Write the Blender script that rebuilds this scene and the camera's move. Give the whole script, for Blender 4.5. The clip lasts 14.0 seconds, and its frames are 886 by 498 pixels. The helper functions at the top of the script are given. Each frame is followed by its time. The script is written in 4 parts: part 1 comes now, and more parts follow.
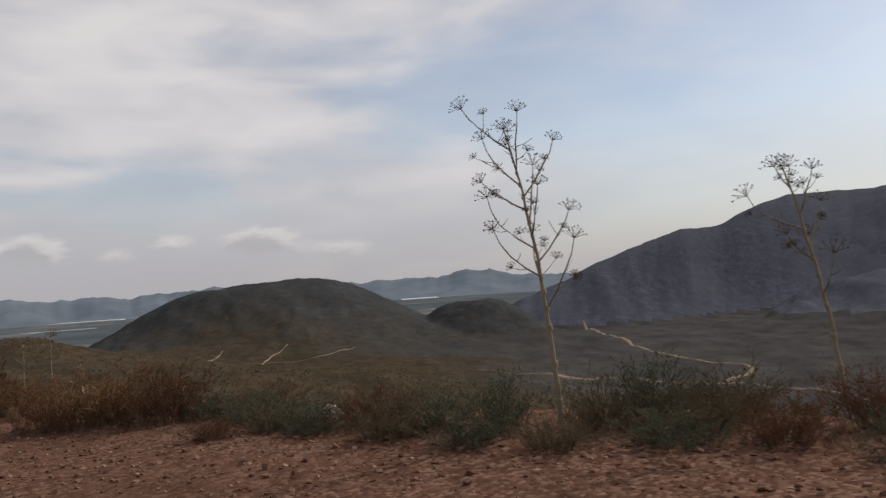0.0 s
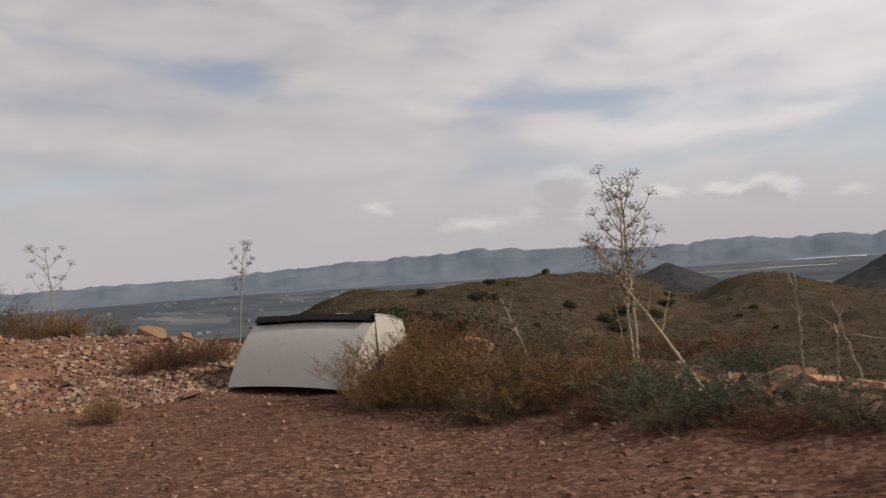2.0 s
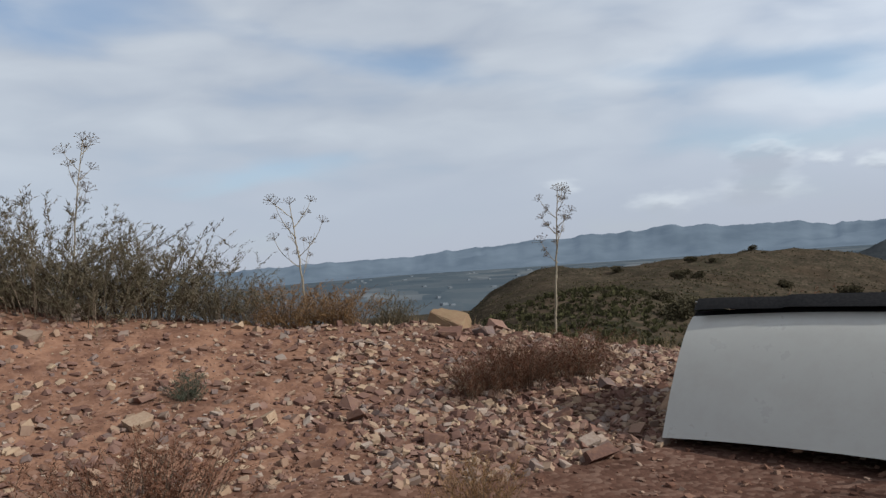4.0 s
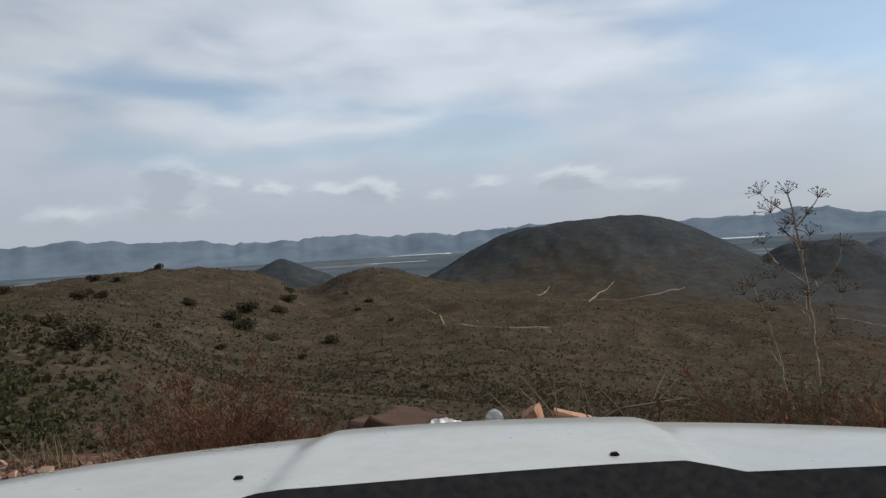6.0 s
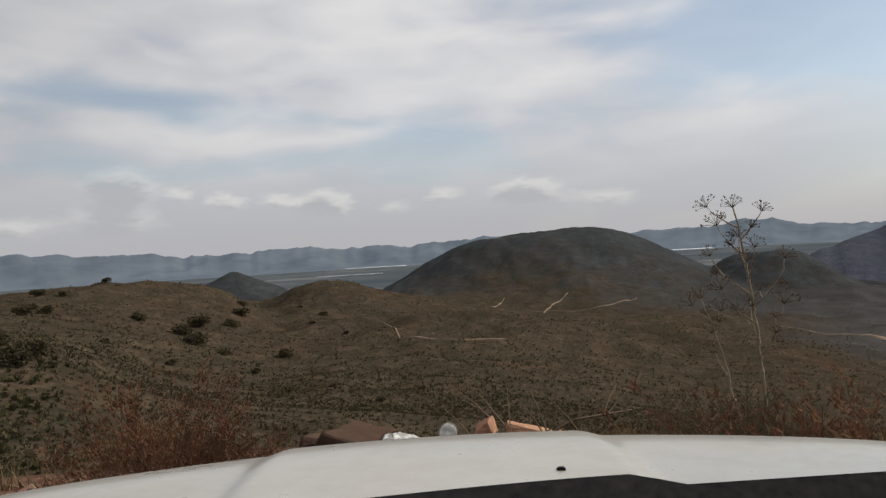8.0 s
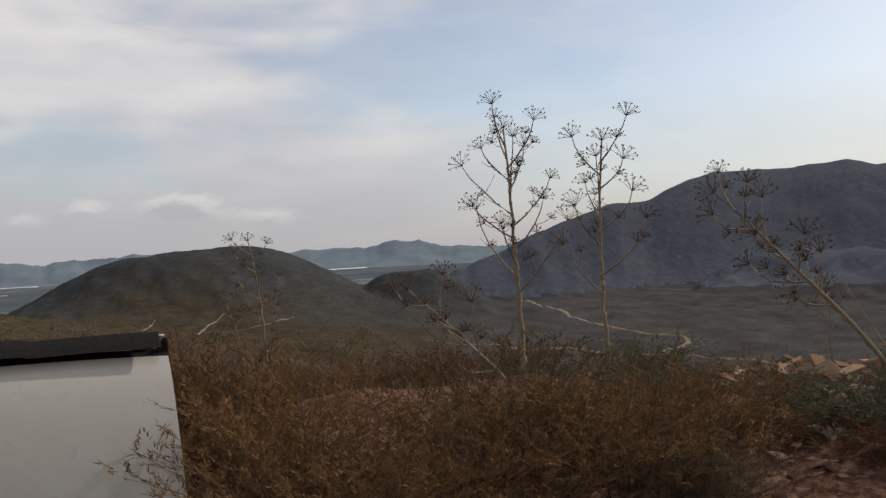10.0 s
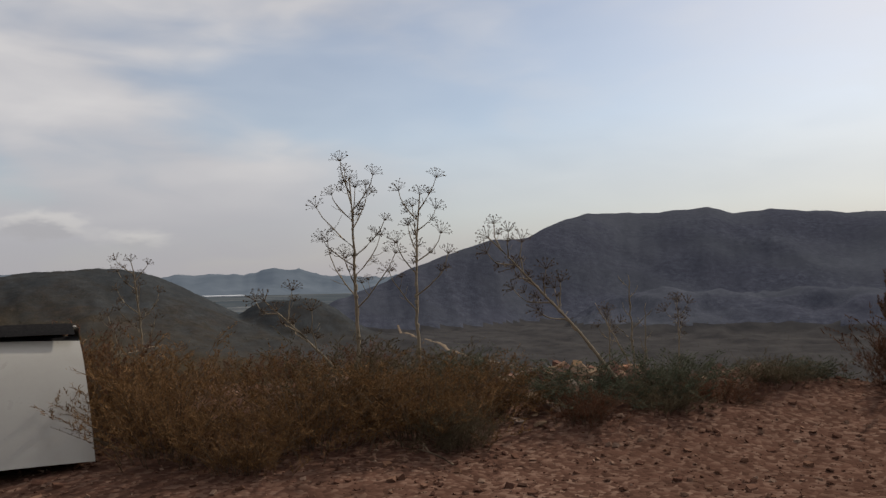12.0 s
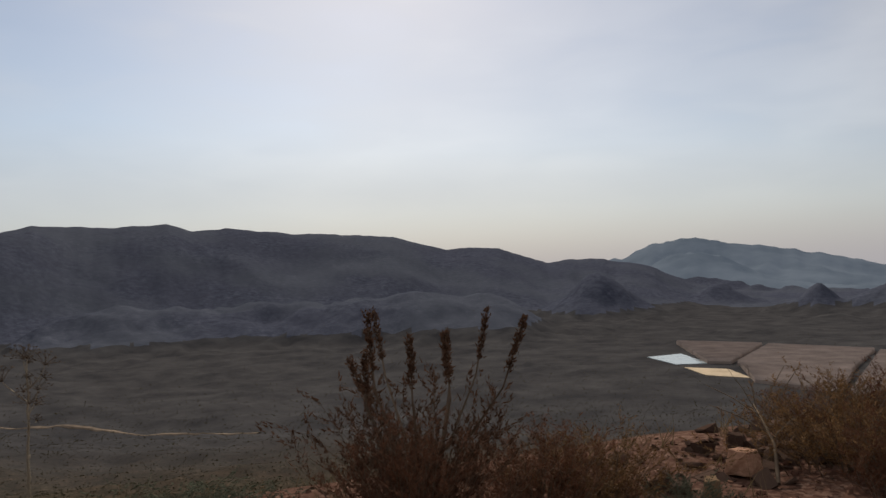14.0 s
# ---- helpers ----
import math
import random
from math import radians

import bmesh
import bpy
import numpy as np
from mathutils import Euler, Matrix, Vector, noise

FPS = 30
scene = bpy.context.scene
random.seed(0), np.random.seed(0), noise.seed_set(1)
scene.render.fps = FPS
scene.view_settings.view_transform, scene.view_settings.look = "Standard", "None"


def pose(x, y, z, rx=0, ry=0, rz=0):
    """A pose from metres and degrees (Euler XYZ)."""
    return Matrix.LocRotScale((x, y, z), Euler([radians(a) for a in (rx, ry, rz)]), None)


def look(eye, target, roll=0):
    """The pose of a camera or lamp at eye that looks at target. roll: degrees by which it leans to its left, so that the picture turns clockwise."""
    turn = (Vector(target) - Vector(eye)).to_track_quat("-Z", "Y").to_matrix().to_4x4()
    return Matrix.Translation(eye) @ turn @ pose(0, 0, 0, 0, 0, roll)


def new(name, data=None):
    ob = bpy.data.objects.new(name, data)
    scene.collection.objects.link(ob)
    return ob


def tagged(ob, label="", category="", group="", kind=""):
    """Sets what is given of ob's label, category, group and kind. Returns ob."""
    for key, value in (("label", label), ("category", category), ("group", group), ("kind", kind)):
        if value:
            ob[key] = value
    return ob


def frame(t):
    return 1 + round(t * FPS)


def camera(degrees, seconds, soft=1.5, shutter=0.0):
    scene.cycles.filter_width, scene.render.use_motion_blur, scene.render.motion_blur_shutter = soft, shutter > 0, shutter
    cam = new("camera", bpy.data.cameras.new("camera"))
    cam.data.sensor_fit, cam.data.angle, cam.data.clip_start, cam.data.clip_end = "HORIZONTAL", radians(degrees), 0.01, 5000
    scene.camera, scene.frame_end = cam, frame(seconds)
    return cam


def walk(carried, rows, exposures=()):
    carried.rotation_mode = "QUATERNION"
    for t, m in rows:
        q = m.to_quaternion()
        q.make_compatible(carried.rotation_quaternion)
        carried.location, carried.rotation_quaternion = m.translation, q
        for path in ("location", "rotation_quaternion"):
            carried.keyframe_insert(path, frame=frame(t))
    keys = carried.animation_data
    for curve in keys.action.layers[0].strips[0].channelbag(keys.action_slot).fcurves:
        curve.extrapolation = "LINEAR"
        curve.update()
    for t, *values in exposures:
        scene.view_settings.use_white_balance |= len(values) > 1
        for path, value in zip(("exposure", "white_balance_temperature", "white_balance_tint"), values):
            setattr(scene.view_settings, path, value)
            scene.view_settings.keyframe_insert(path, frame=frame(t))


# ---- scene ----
cam = camera(60.0, 14.0, soft=1.4, shutter=0.06)
PATH = [
    (0, (-0.402, -1.079, 1.276), (-0.589, 0.91, 1.374), -3.9),
    (0.3, (-1.074, 0.071, 1.302), (-1.507, 2.021, 1.399), -3.6),
    (0.5, (-1.548, 0.519, 1.317), (-2.162, 2.42, 1.416), -3.9),
    (1, (-3.049, 2.016, 1.367), (-4.097, 3.718, 1.429), -4.1),
    (1.5, (-4.616, 2.825, 1.387), (-6.016, 4.251, 1.446), -4.0),
    (2, (-6.733, 3.784, 1.432), (-8.408, 4.876, 1.491), -3.8),
    (2.5, (-8.405, 3.788, 1.375), (-10.263, 4.523, 1.464), -4.4),
    (2.7, (-8.732, 3.751, 1.478), (-10.648, 4.32, 1.548), -4.7),
    (4.8, (-14.51, 4.281, 1.307), (-16.274, 5.219, 1.237), -1.3),
    (5, (-14.851, 4.75, 1.318), (-16.484, 5.903, 1.262), -1.3),
    (5.5, (-15.339, 5.865, 1.397), (-16.565, 7.445, 1.388), -2.2),
    (6, (-15.516, 6.777, 1.339), (-16.47, 8.535, 1.325), -3.2),
    (6.5, (-15.494, 6.753, 1.368), (-16.398, 8.536, 1.358), -3.3),
    (7, (-15.506, 6.758, 1.366), (-16.385, 8.554, 1.365), -3.4),
    (7.5, (-15.523, 6.813, 1.356), (-16.381, 8.619, 1.364), -3.5),
    (8, (-15.501, 6.775, 1.348), (-16.349, 8.586, 1.359), -3.4),
    (8.5, (-15.19, 6.488, 1.343), (-15.999, 8.317, 1.354), -3.4),
    (9, (-14.547, 5.937, 1.337), (-15.057, 7.871, 1.339), -3.4),
    (9.2, (-14.302, 5.636, 1.331), (-14.674, 7.601, 1.329), -3.5),
    (11.3, (-13.396, 2.549, 1.243), (-13.158, 4.534, 1.302), -1.6),
    (11.5, (-13.403, 2.484, 1.231), (-13.138, 4.466, 1.3), -1.5),
    (12, (-13.395, 2.454, 1.225), (-13.088, 4.429, 1.307), -1.3),
    (12.5, (-13.283, 2.621, 1.248), (-12.898, 4.581, 1.342), -1.2),
    (13, (-12.862, 3.058, 1.265), (-12.186, 4.938, 1.366), -1.7),
    (13.5, (-12.075, 4.669, 1.322), (-11.004, 6.357, 1.414), -2.2),
    (14, (-10.943, 5.836, 1.36), (-9.464, 7.18, 1.446), -2.1),
]
walk(cam, [(t, look(eye, target, roll)) for t, eye, target, roll in PATH],
     [(0.0, -0.1, 6800, 12), (1.5, 0.0, 7050, 14), (2.7, 0.1, 6950, 14), (4.8, 0.15, 5450, 2), (5.5, 0.08, 5700, 4), (6.5, 0.0, 6280, 7), (8.0, 0.0, 6700, 9), (9.2, 0.0, 6800, 10), (11.3, -0.14, 6800, 11), (14.0, -0.28, 6700, 11)])

# ---- daylight: high haze with the sun ahead of the last stretch ----
SUN_AZ, SUN_EL = -45.0, 34.0
sun_dir = Vector((-math.sin(radians(SUN_AZ)) * math.cos(radians(SUN_EL)), math.cos(radians(SUN_AZ)) * math.cos(radians(SUN_EL)), math.sin(radians(SUN_EL))))
sun = new("sun", bpy.data.lights.new("sun", "SUN"))
sun.data.energy, sun.data.angle, sun.data.color = 4.2, radians(1.2), (1.0, 0.93, 0.83)
sun.matrix_world = look((0, 0, 60), Vector((0, 0, 60)) - sun_dir)


class Nodes:
    """A short way to wire shader nodes."""

    def __init__(self, tree):
        self.tree = tree
        tree.nodes.clear()

    def add(self, kind, inputs=(), **settings):
        node = self.tree.nodes.new(kind)
        for key, value in settings.items():
            setattr(node, key, value)
        for key, value in dict(inputs).items():
            socket = node.inputs[key]
            if isinstance(value, bpy.types.NodeSocket):
                self.tree.links.new(value, socket)
            else:
                socket.default_value = value
        return node

    def noise(self, vector, scale, detail=5.0, rough=0.55, distort=0.0):
        return self.add("ShaderNodeTexNoise", {"Vector": vector, "Scale": scale, "Detail": detail, "Roughness": rough, "Distortion": distort}).outputs[0]

    def ramp(self, fac, *stops, smooth=False):
        node = self.add("ShaderNodeValToRGB", {"Fac": fac})
        bar = node.color_ramp
        if smooth:
            bar.interpolation = "EASE"
        while len(bar.elements) < len(stops):
            bar.elements.new(0.5)
        for element, (place, colour) in zip(bar.elements, stops):
            element.position = place
            element.color = (*colour, 1.0) if isinstance(colour, tuple) else (colour, colour, colour, 1.0)
        return node.outputs[0]

    def mix(self, fac, a, b, blend="MIX"):
        node = self.add("ShaderNodeMix", data_type="RGBA", blend_type=blend)
        for key, value in ((0, fac), (6, a), (7, b)):
            socket = node.inputs[key]
            if isinstance(value, bpy.types.NodeSocket):
                self.tree.links.new(value, socket)
            else:
                socket.default_value = (*value, 1.0) if isinstance(value, tuple) and len(value) == 3 else value
        return node.outputs[2]

    def sum(self, a, b, operation="ADD"):
        return self.add("ShaderNodeMath", {0: a, 1: b}, operation=operation).outputs[0]


world = bpy.data.worlds.new("sky")
scene.world = world
world.use_nodes = True
n = Nodes(world.node_tree)
sky = n.add("ShaderNodeTexSky", sky_type="NISHITA", sun_disc=False, sun_elevation=radians(SUN_EL), sun_rotation=radians(-SUN_AZ), air_density=1.0, dust_density=0.6, ozone_density=1.2)
direction = n.add("ShaderNodeTexCoord").outputs["Generated"]
axis = n.add("ShaderNodeSeparateXYZ", {0: direction})
azimuth = n.sum(n.sum(n.sum(axis.outputs[0], -1.0, "MULTIPLY"), axis.outputs[1], "ARCTAN2"), 57.2958, "MULTIPLY")
height = n.sum(n.add("ShaderNodeMath", {0: axis.outputs[2]}, operation="ARCSINE").outputs[0], 57.2958, "MULTIPLY")
dome = n.add("ShaderNodeCombineXYZ", {0: azimuth, 1: height, 2: 0.0}).outputs[0]


def stirred(vector, scale, amount):
    """The same place, shifted by noise: ragged edges for clouds."""
    squash = n.add("ShaderNodeVectorMath", {0: vector, 1: (scale, scale * 2.6, 1.0)}, operation="MULTIPLY").outputs[0]
    swirl = n.add("ShaderNodeTexNoise", {"Vector": squash, "Scale": 1.0, "Detail": 4.0, "Roughness": 0.45}).outputs["Color"]
    swirl = n.add("ShaderNodeVectorMath", {0: swirl, 1: (0.5, 0.5, 0.5)}, operation="SUBTRACT").outputs[0]
    return n.add("ShaderNodeVectorMath", {0: swirl, 1: (amount, amount * 0.42, 0.0), 2: vector}, operation="MULTIPLY_ADD").outputs[0]


def patches(vector, rows):
    """Soft ellipses in the sky, summed: azimuth, height, half width, half height (degrees), tilt, weight."""
    total = 0.0
    for az, el, wide, tall, tilt, weight in rows:
        own = n.add("ShaderNodeMapping", {"Vector": vector, "Location": (az, el, 0), "Rotation": (0, 0, radians(tilt)), "Scale": (wide, tall, 1.0)}, vector_type="TEXTURE").outputs[0]
        ball = n.add("ShaderNodeTexGradient", {"Vector": own}, gradient_type="SPHERICAL").outputs["Fac"]
        total = n.sum(n.sum(ball, weight, "MULTIPLY"), total)
    return total


streaky = n.add("ShaderNodeVectorMath", {0: dome, 1: (0.06, 0.19, 1.0)}, operation="MULTIPLY").outputs[0]
veil = n.noise(streaky, 0.9, 4.0, 0.42, 0.3)
wisps = n.noise(n.add("ShaderNodeMapping", {"Vector": streaky, "Rotation": (0, 0, radians(-14))}).outputs[0], 2.2, 4.0, 0.42, 0.4)
BLUE_GAPS = (
    (44, 11.2, 16, 2.1, 7, 1.15), (44, 7.4, 14, 2.4, 3, 0.75), (26, 7.8, 8, 3.6, 5, 1.0), (2, 13.5, 17, 6.5, 14, 1.2), (-20, 16, 30, 11, 4, 1.1), (23, 18.5, 12, 3.5, 0, 0.5),
    (72, 14.5, 17, 1.9, 14, 0.7), (96, 20, 16, 6, 10, 0.9), (83, 7.4, 10, 1.3, -4, 0.6), (57, 12.6, 8, 1.5, 4, 0.45), (34, 7.2, 7, 1.2, 0, 0.5), (62, 19, 12, 3, 8, 0.4),
)
gaps = patches(stirred(dome, 0.10, 9.0), BLUE_GAPS)
thick = n.sum(n.sum(n.sum(veil, 0.9, "MULTIPLY"), n.sum(wisps, 0.55, "MULTIPLY")), 0.02)
high = n.ramp(n.sum(thick, n.sum(gaps, 0.62, "MULTIPLY"), "SUBTRACT"), (0.12, 0.34), (0.74, 0.92), smooth=True)
sunward = n.sum(n.sum(axis.outputs[0], axis.outputs[1]), 0.707, "MULTIPLY")
high = n.sum(high, n.ramp(sunward, (0.62, 1.0), (0.97, 0.42), smooth=True), "MULTIPLY")
PUFFS = (
    (47.6, 5.9, 3.3, 1.9, 0, 1.4), (48.3, 3.5, 4.6, 1.7, 0, 1.0), (40.6, 4.7, 2.1, 0.9, 0, 1.1), (36.8, 4.5, 2.2, 0.9, 6, 1.1), (33.6, 4.2, 2.7, 1.5, 0, 1.4), (24.8, 4.4, 2.0, 0.9, 0, 0.9),
    (18.6, 4.3, 4.0, 1.6, 0, 1.0), (13.0, 3.4, 4.0, 1.2, 0, 0.8), (54.5, 3.2, 3.6, 1.3, 0, 0.9), (43.8, 5.3, 1.3, 0.9, 0, 1.0), (61.7, 5.0, 2.0, 1.0, 0, 0.8), (19.0, 4.2, 3.0, 1.2, 0, 0.5), (28.5, 3.6, 2.0, 0.8, 0, 0.6),
)
lumpy = stirred(dome, 0.8, 2.4)
puffs = n.ramp(patches(lumpy, PUFFS), (0.10, 0.0), (0.85, 0.75), smooth=True)
under = n.add("ShaderNodeVectorMath", {0: lumpy, 1: (-0.5, 0.75, 0.0)}, operation="ADD").outputs[0]
shade = n.ramp(patches(under, PUFFS), (0.10, 0.0), (0.75, 1.0), smooth=True)
low = n.sum(puffs, n.ramp(sunward, (0.80, 1.0), (0.97, 0.0), smooth=True), "MULTIPLY")
haze = n.ramp(axis.outputs[2], (0.0, 0.92), (0.10, 0.6), (0.26, 0.05), smooth=True)
cover = n.add("ShaderNodeMath", {0: high, 1: haze}, operation="MAXIMUM").outputs[0]
cover = n.add("ShaderNodeMath", {0: cover, 1: low}, operation="MAXIMUM").outputs[0]
clear = n.add("ShaderNodeBackground", {"Color": sky.outputs[0], "Strength": 0.105})
grey = n.ramp(n.sum(n.sum(veil, 0.5, "MULTIPLY"), n.sum(wisps, 0.5, "MULTIPLY")), (0.34, (0.56, 0.57, 0.62)), (0.64, (0.76, 0.755, 0.77)))
grey = n.mix(1.0, grey, n.ramp(n.sum(n.sum(sunward, 0.5, "MULTIPLY"), 0.5), (0.30, 0.74), (0.62, 1.0), smooth=True), "MULTIPLY")
grey = n.mix(n.ramp(axis.outputs[2], (0.02, 1.0), (0.20, 0.0), smooth=True), grey, (0.44, 0.445, 0.50))
bright = n.add("ShaderNodeBackground", {"Color": n.mix(low, grey, n.mix(shade, (0.70, 0.69, 0.695), (0.43, 0.43, 0.47))), "Strength": 1.0})
both = n.add("ShaderNodeMixShader", {0: cover, 1: clear.outputs[0], 2: bright.outputs[0]})
n.add("ShaderNodeOutputWorld", {"Surface": both.outputs[0]})


# ---- materials ----
def material(name, rough=0.9, metal=0.0):
    m = bpy.data.materials.new(name)
    m.use_nodes = True
    k = Nodes(m.node_tree)
    k.where = k.add("ShaderNodeTexCoord").outputs["Object"]
    k.bsdf = k.add("ShaderNodeBsdfPrincipled", {"Roughness": rough, "Metallic": metal, "Specular IOR Level": 0.0 if rough > 0.8 else 0.5})
    k.out = k.add("ShaderNodeOutputMaterial", {"Surface": k.bsdf.outputs[0]})
    k.made = m
    return k


def finish(k, colour, bump=None, strength=0.4, distance=0.02, rough=None):
    link = k.tree.links.new
    if isinstance(colour, tuple):
        k.bsdf.inputs["Base Color"].default_value = (*colour, 1.0)
    else:
        link(colour, k.bsdf.inputs["Base Color"])
    if bump is not None:
        link(k.add("ShaderNodeBump", {"Height": bump, "Strength": strength, "Distance": distance}).outputs[0], k.bsdf.inputs["Normal"])
    if rough is not None:
        link(rough, k.bsdf.inputs["Roughness"])
    return k.made


def hazed_scrub_colour(k, blue=1.0, pale=1.0):
    """Far scrub with grey-blue distance haze painted into its colour, and its fine grain."""
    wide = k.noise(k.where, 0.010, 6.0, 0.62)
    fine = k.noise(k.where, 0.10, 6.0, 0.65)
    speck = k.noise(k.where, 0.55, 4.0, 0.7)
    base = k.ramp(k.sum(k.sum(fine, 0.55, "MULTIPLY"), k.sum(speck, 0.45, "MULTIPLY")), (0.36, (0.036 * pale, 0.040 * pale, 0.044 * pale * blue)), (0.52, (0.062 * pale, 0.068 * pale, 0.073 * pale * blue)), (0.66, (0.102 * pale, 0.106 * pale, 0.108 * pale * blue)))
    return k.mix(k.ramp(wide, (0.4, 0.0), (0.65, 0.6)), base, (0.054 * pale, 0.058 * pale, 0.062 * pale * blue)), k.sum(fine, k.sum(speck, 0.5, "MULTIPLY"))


def ground_material():
    """Reddish gravel on the lookout, dry scrub soil on the slopes."""
    k = material("gravel_and_scrub", 0.95)
    spread = k.add("ShaderNodeAttribute", attribute_name="scrub").outputs["Fac"]
    big = k.noise(k.where, 0.35, 6.0, 0.6)
    mid = k.noise(k.where, 3.0, 6.0, 0.65)
    cell = k.add("ShaderNodeTexVoronoi", {"Vector": k.where, "Scale": 26.0})
    chips = k.ramp(cell.outputs["Color"], (0.1, (0.044, 0.024, 0.018)), (0.55, (0.112, 0.061, 0.045)), (0.9, (0.25, 0.165, 0.125)))
    dirt = k.ramp(mid, (0.3, (0.048, 0.026, 0.019)), (0.7, (0.108, 0.058, 0.042)))
    gravel = k.mix(k.ramp(big, (0.35, 0.25), (0.65, 0.75)), dirt, chips)
    ochre = k.add("ShaderNodeAttribute", attribute_name="ochre").outputs["Fac"]
    gravel = k.mix(k.sum(ochre, k.ramp(mid, (0.3, 0.25), (0.6, 0.8)), "MULTIPLY"), gravel, k.ramp(mid, (0.3, (0.13, 0.062, 0.040)), (0.7, (0.27, 0.150, 0.095))))
    wide = k.noise(k.where, 0.018, 5.0, 0.6)
    patch = k.noise(k.where, 0.16, 7.0, 0.68)
    tufts = k.add("ShaderNodeTexVoronoi", {"Vector": k.where, "Scale": 0.8, "Randomness": 1.0}).outputs["Distance"]
    grit = k.noise(k.where, 1.6, 6.0, 0.7)
    soil = k.ramp(k.sum(k.sum(patch, 0.5, "MULTIPLY"), k.sum(grit, 0.5, "MULTIPLY")), (0.36, (0.028, 0.021, 0.016)), (0.52, (0.058, 0.044, 0.031)), (0.66, (0.125, 0.092, 0.066)))
    green = k.ramp(wide, (0.35, (0.022, 0.020, 0.014)), (0.65, (0.026, 0.028, 0.017)))
    small = k.add("ShaderNodeTexVoronoi", {"Vector": k.where, "Scale": 1.7, "Randomness": 1.0}).outputs["Distance"]
    slope = k.mix(k.ramp(tufts, (0.22, 0.9), (0.52, 0.05)), soil, green)
    slope = k.mix(k.ramp(small, (0.20, 0.75), (0.45, 0.0)), slope, green)
    rust = k.noise(k.where, 0.045, 5.0, 0.6)
    slope = k.mix(k.ramp(rust, (0.48, 0.0), (0.68, 0.4), smooth=True), slope, k.ramp(patch, (0.35, (0.040, 0.026, 0.018)), (0.7, (0.095, 0.064, 0.042))))
    far_off = k.add("ShaderNodeAttribute", attribute_name="slate").outputs["Fac"]
    slope = k.mix(k.ramp(k.sum(far_off, k.sum(k.sum(k.noise(k.where, 0.05, 5.0, 0.65), -0.5), 0.8, "MULTIPLY")), (0.2, 0.0), (0.8, 1.0)), slope, hazed_scrub_colour(k, 1.0, 0.68)[0])
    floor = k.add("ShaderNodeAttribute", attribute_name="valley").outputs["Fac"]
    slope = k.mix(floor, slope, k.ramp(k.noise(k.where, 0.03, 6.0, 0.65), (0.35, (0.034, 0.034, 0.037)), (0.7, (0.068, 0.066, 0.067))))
    edge = k.ramp(k.sum(spread, k.sum(k.sum(patch, -0.5), 0.5, "MULTIPLY")), (0.35, 0.0), (0.65, 1.0))
    height = k.sum(k.sum(cell.outputs["Distance"], -0.6, "MULTIPLY"), mid)
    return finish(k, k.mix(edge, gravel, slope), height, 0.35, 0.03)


def plain_material():
    """The broad farmed valley floor, patched with fields, blued by painted haze."""
    k = material("valley_fields", 1.0)
    flatten = k.add("ShaderNodeMapping", {"Vector": k.where, "Scale": (0.006, 0.011, 0.0), "Rotation": (0, 0, 0.5)}).outputs[0]
    fields = k.add("ShaderNodeTexVoronoi", {"Vector": flatten, "Scale": 1.0, "Randomness": 0.8}, distance="CHEBYCHEV")
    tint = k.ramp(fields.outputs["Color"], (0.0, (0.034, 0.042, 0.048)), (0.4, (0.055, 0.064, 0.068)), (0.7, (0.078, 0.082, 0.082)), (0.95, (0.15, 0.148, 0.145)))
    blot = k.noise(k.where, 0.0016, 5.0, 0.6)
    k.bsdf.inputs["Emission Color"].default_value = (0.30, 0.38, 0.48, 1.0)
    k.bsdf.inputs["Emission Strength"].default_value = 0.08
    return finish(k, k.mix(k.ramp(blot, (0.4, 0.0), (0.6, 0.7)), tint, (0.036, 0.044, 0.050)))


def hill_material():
    """Dark scrub of the farther hills and the long ridge, base colour blued for haze."""
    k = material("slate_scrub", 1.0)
    colour, fine = hazed_scrub_colour(k, 1.25)
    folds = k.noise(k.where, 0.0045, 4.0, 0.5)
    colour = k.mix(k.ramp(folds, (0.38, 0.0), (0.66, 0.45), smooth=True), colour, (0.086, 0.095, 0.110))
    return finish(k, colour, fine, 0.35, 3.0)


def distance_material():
    """The farthest ranges, a plain backdrop whose blue glow stands in for haze."""
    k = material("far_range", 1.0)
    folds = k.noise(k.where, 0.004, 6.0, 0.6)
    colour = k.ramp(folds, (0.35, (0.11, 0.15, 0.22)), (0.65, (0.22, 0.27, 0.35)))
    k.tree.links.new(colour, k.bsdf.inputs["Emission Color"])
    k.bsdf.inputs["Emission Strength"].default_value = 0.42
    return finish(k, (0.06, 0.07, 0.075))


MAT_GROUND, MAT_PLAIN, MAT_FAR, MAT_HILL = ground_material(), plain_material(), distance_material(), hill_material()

# ---- the lie of the land ----
HUB = np.array((-14.0, 5.0))
RIM = ((-19.5, -14.0), (-22.0, -4.0), (-21.9, 3.0), (-21.6, 7.2), (-20.4, 9.4), (-18.8, 11.0), (-16.3, 11.9), (-13.5, 11.9), (-11.3, 11.2), (-8.0, 9.8), (-4.5, 8.3), (-2.2, 6.9), (0.5, 5.9), (4.0, 3.6), (9.0, 0.5), (18.0, -6.0), (30.0, -60.0), (-30.0, -60.0))
REACH = np.array((25, 60, 130, 240, 340, 480, 760, 1100, 4900))
AZIMUTHS = np.array((-100, -75, -30, -8, 8, 22, 33, 43, 54, 66, 76, 105))
BEHIND = (0.5, 2.0, 4.0, 0.0, -15, -40, -60, -75, -75)
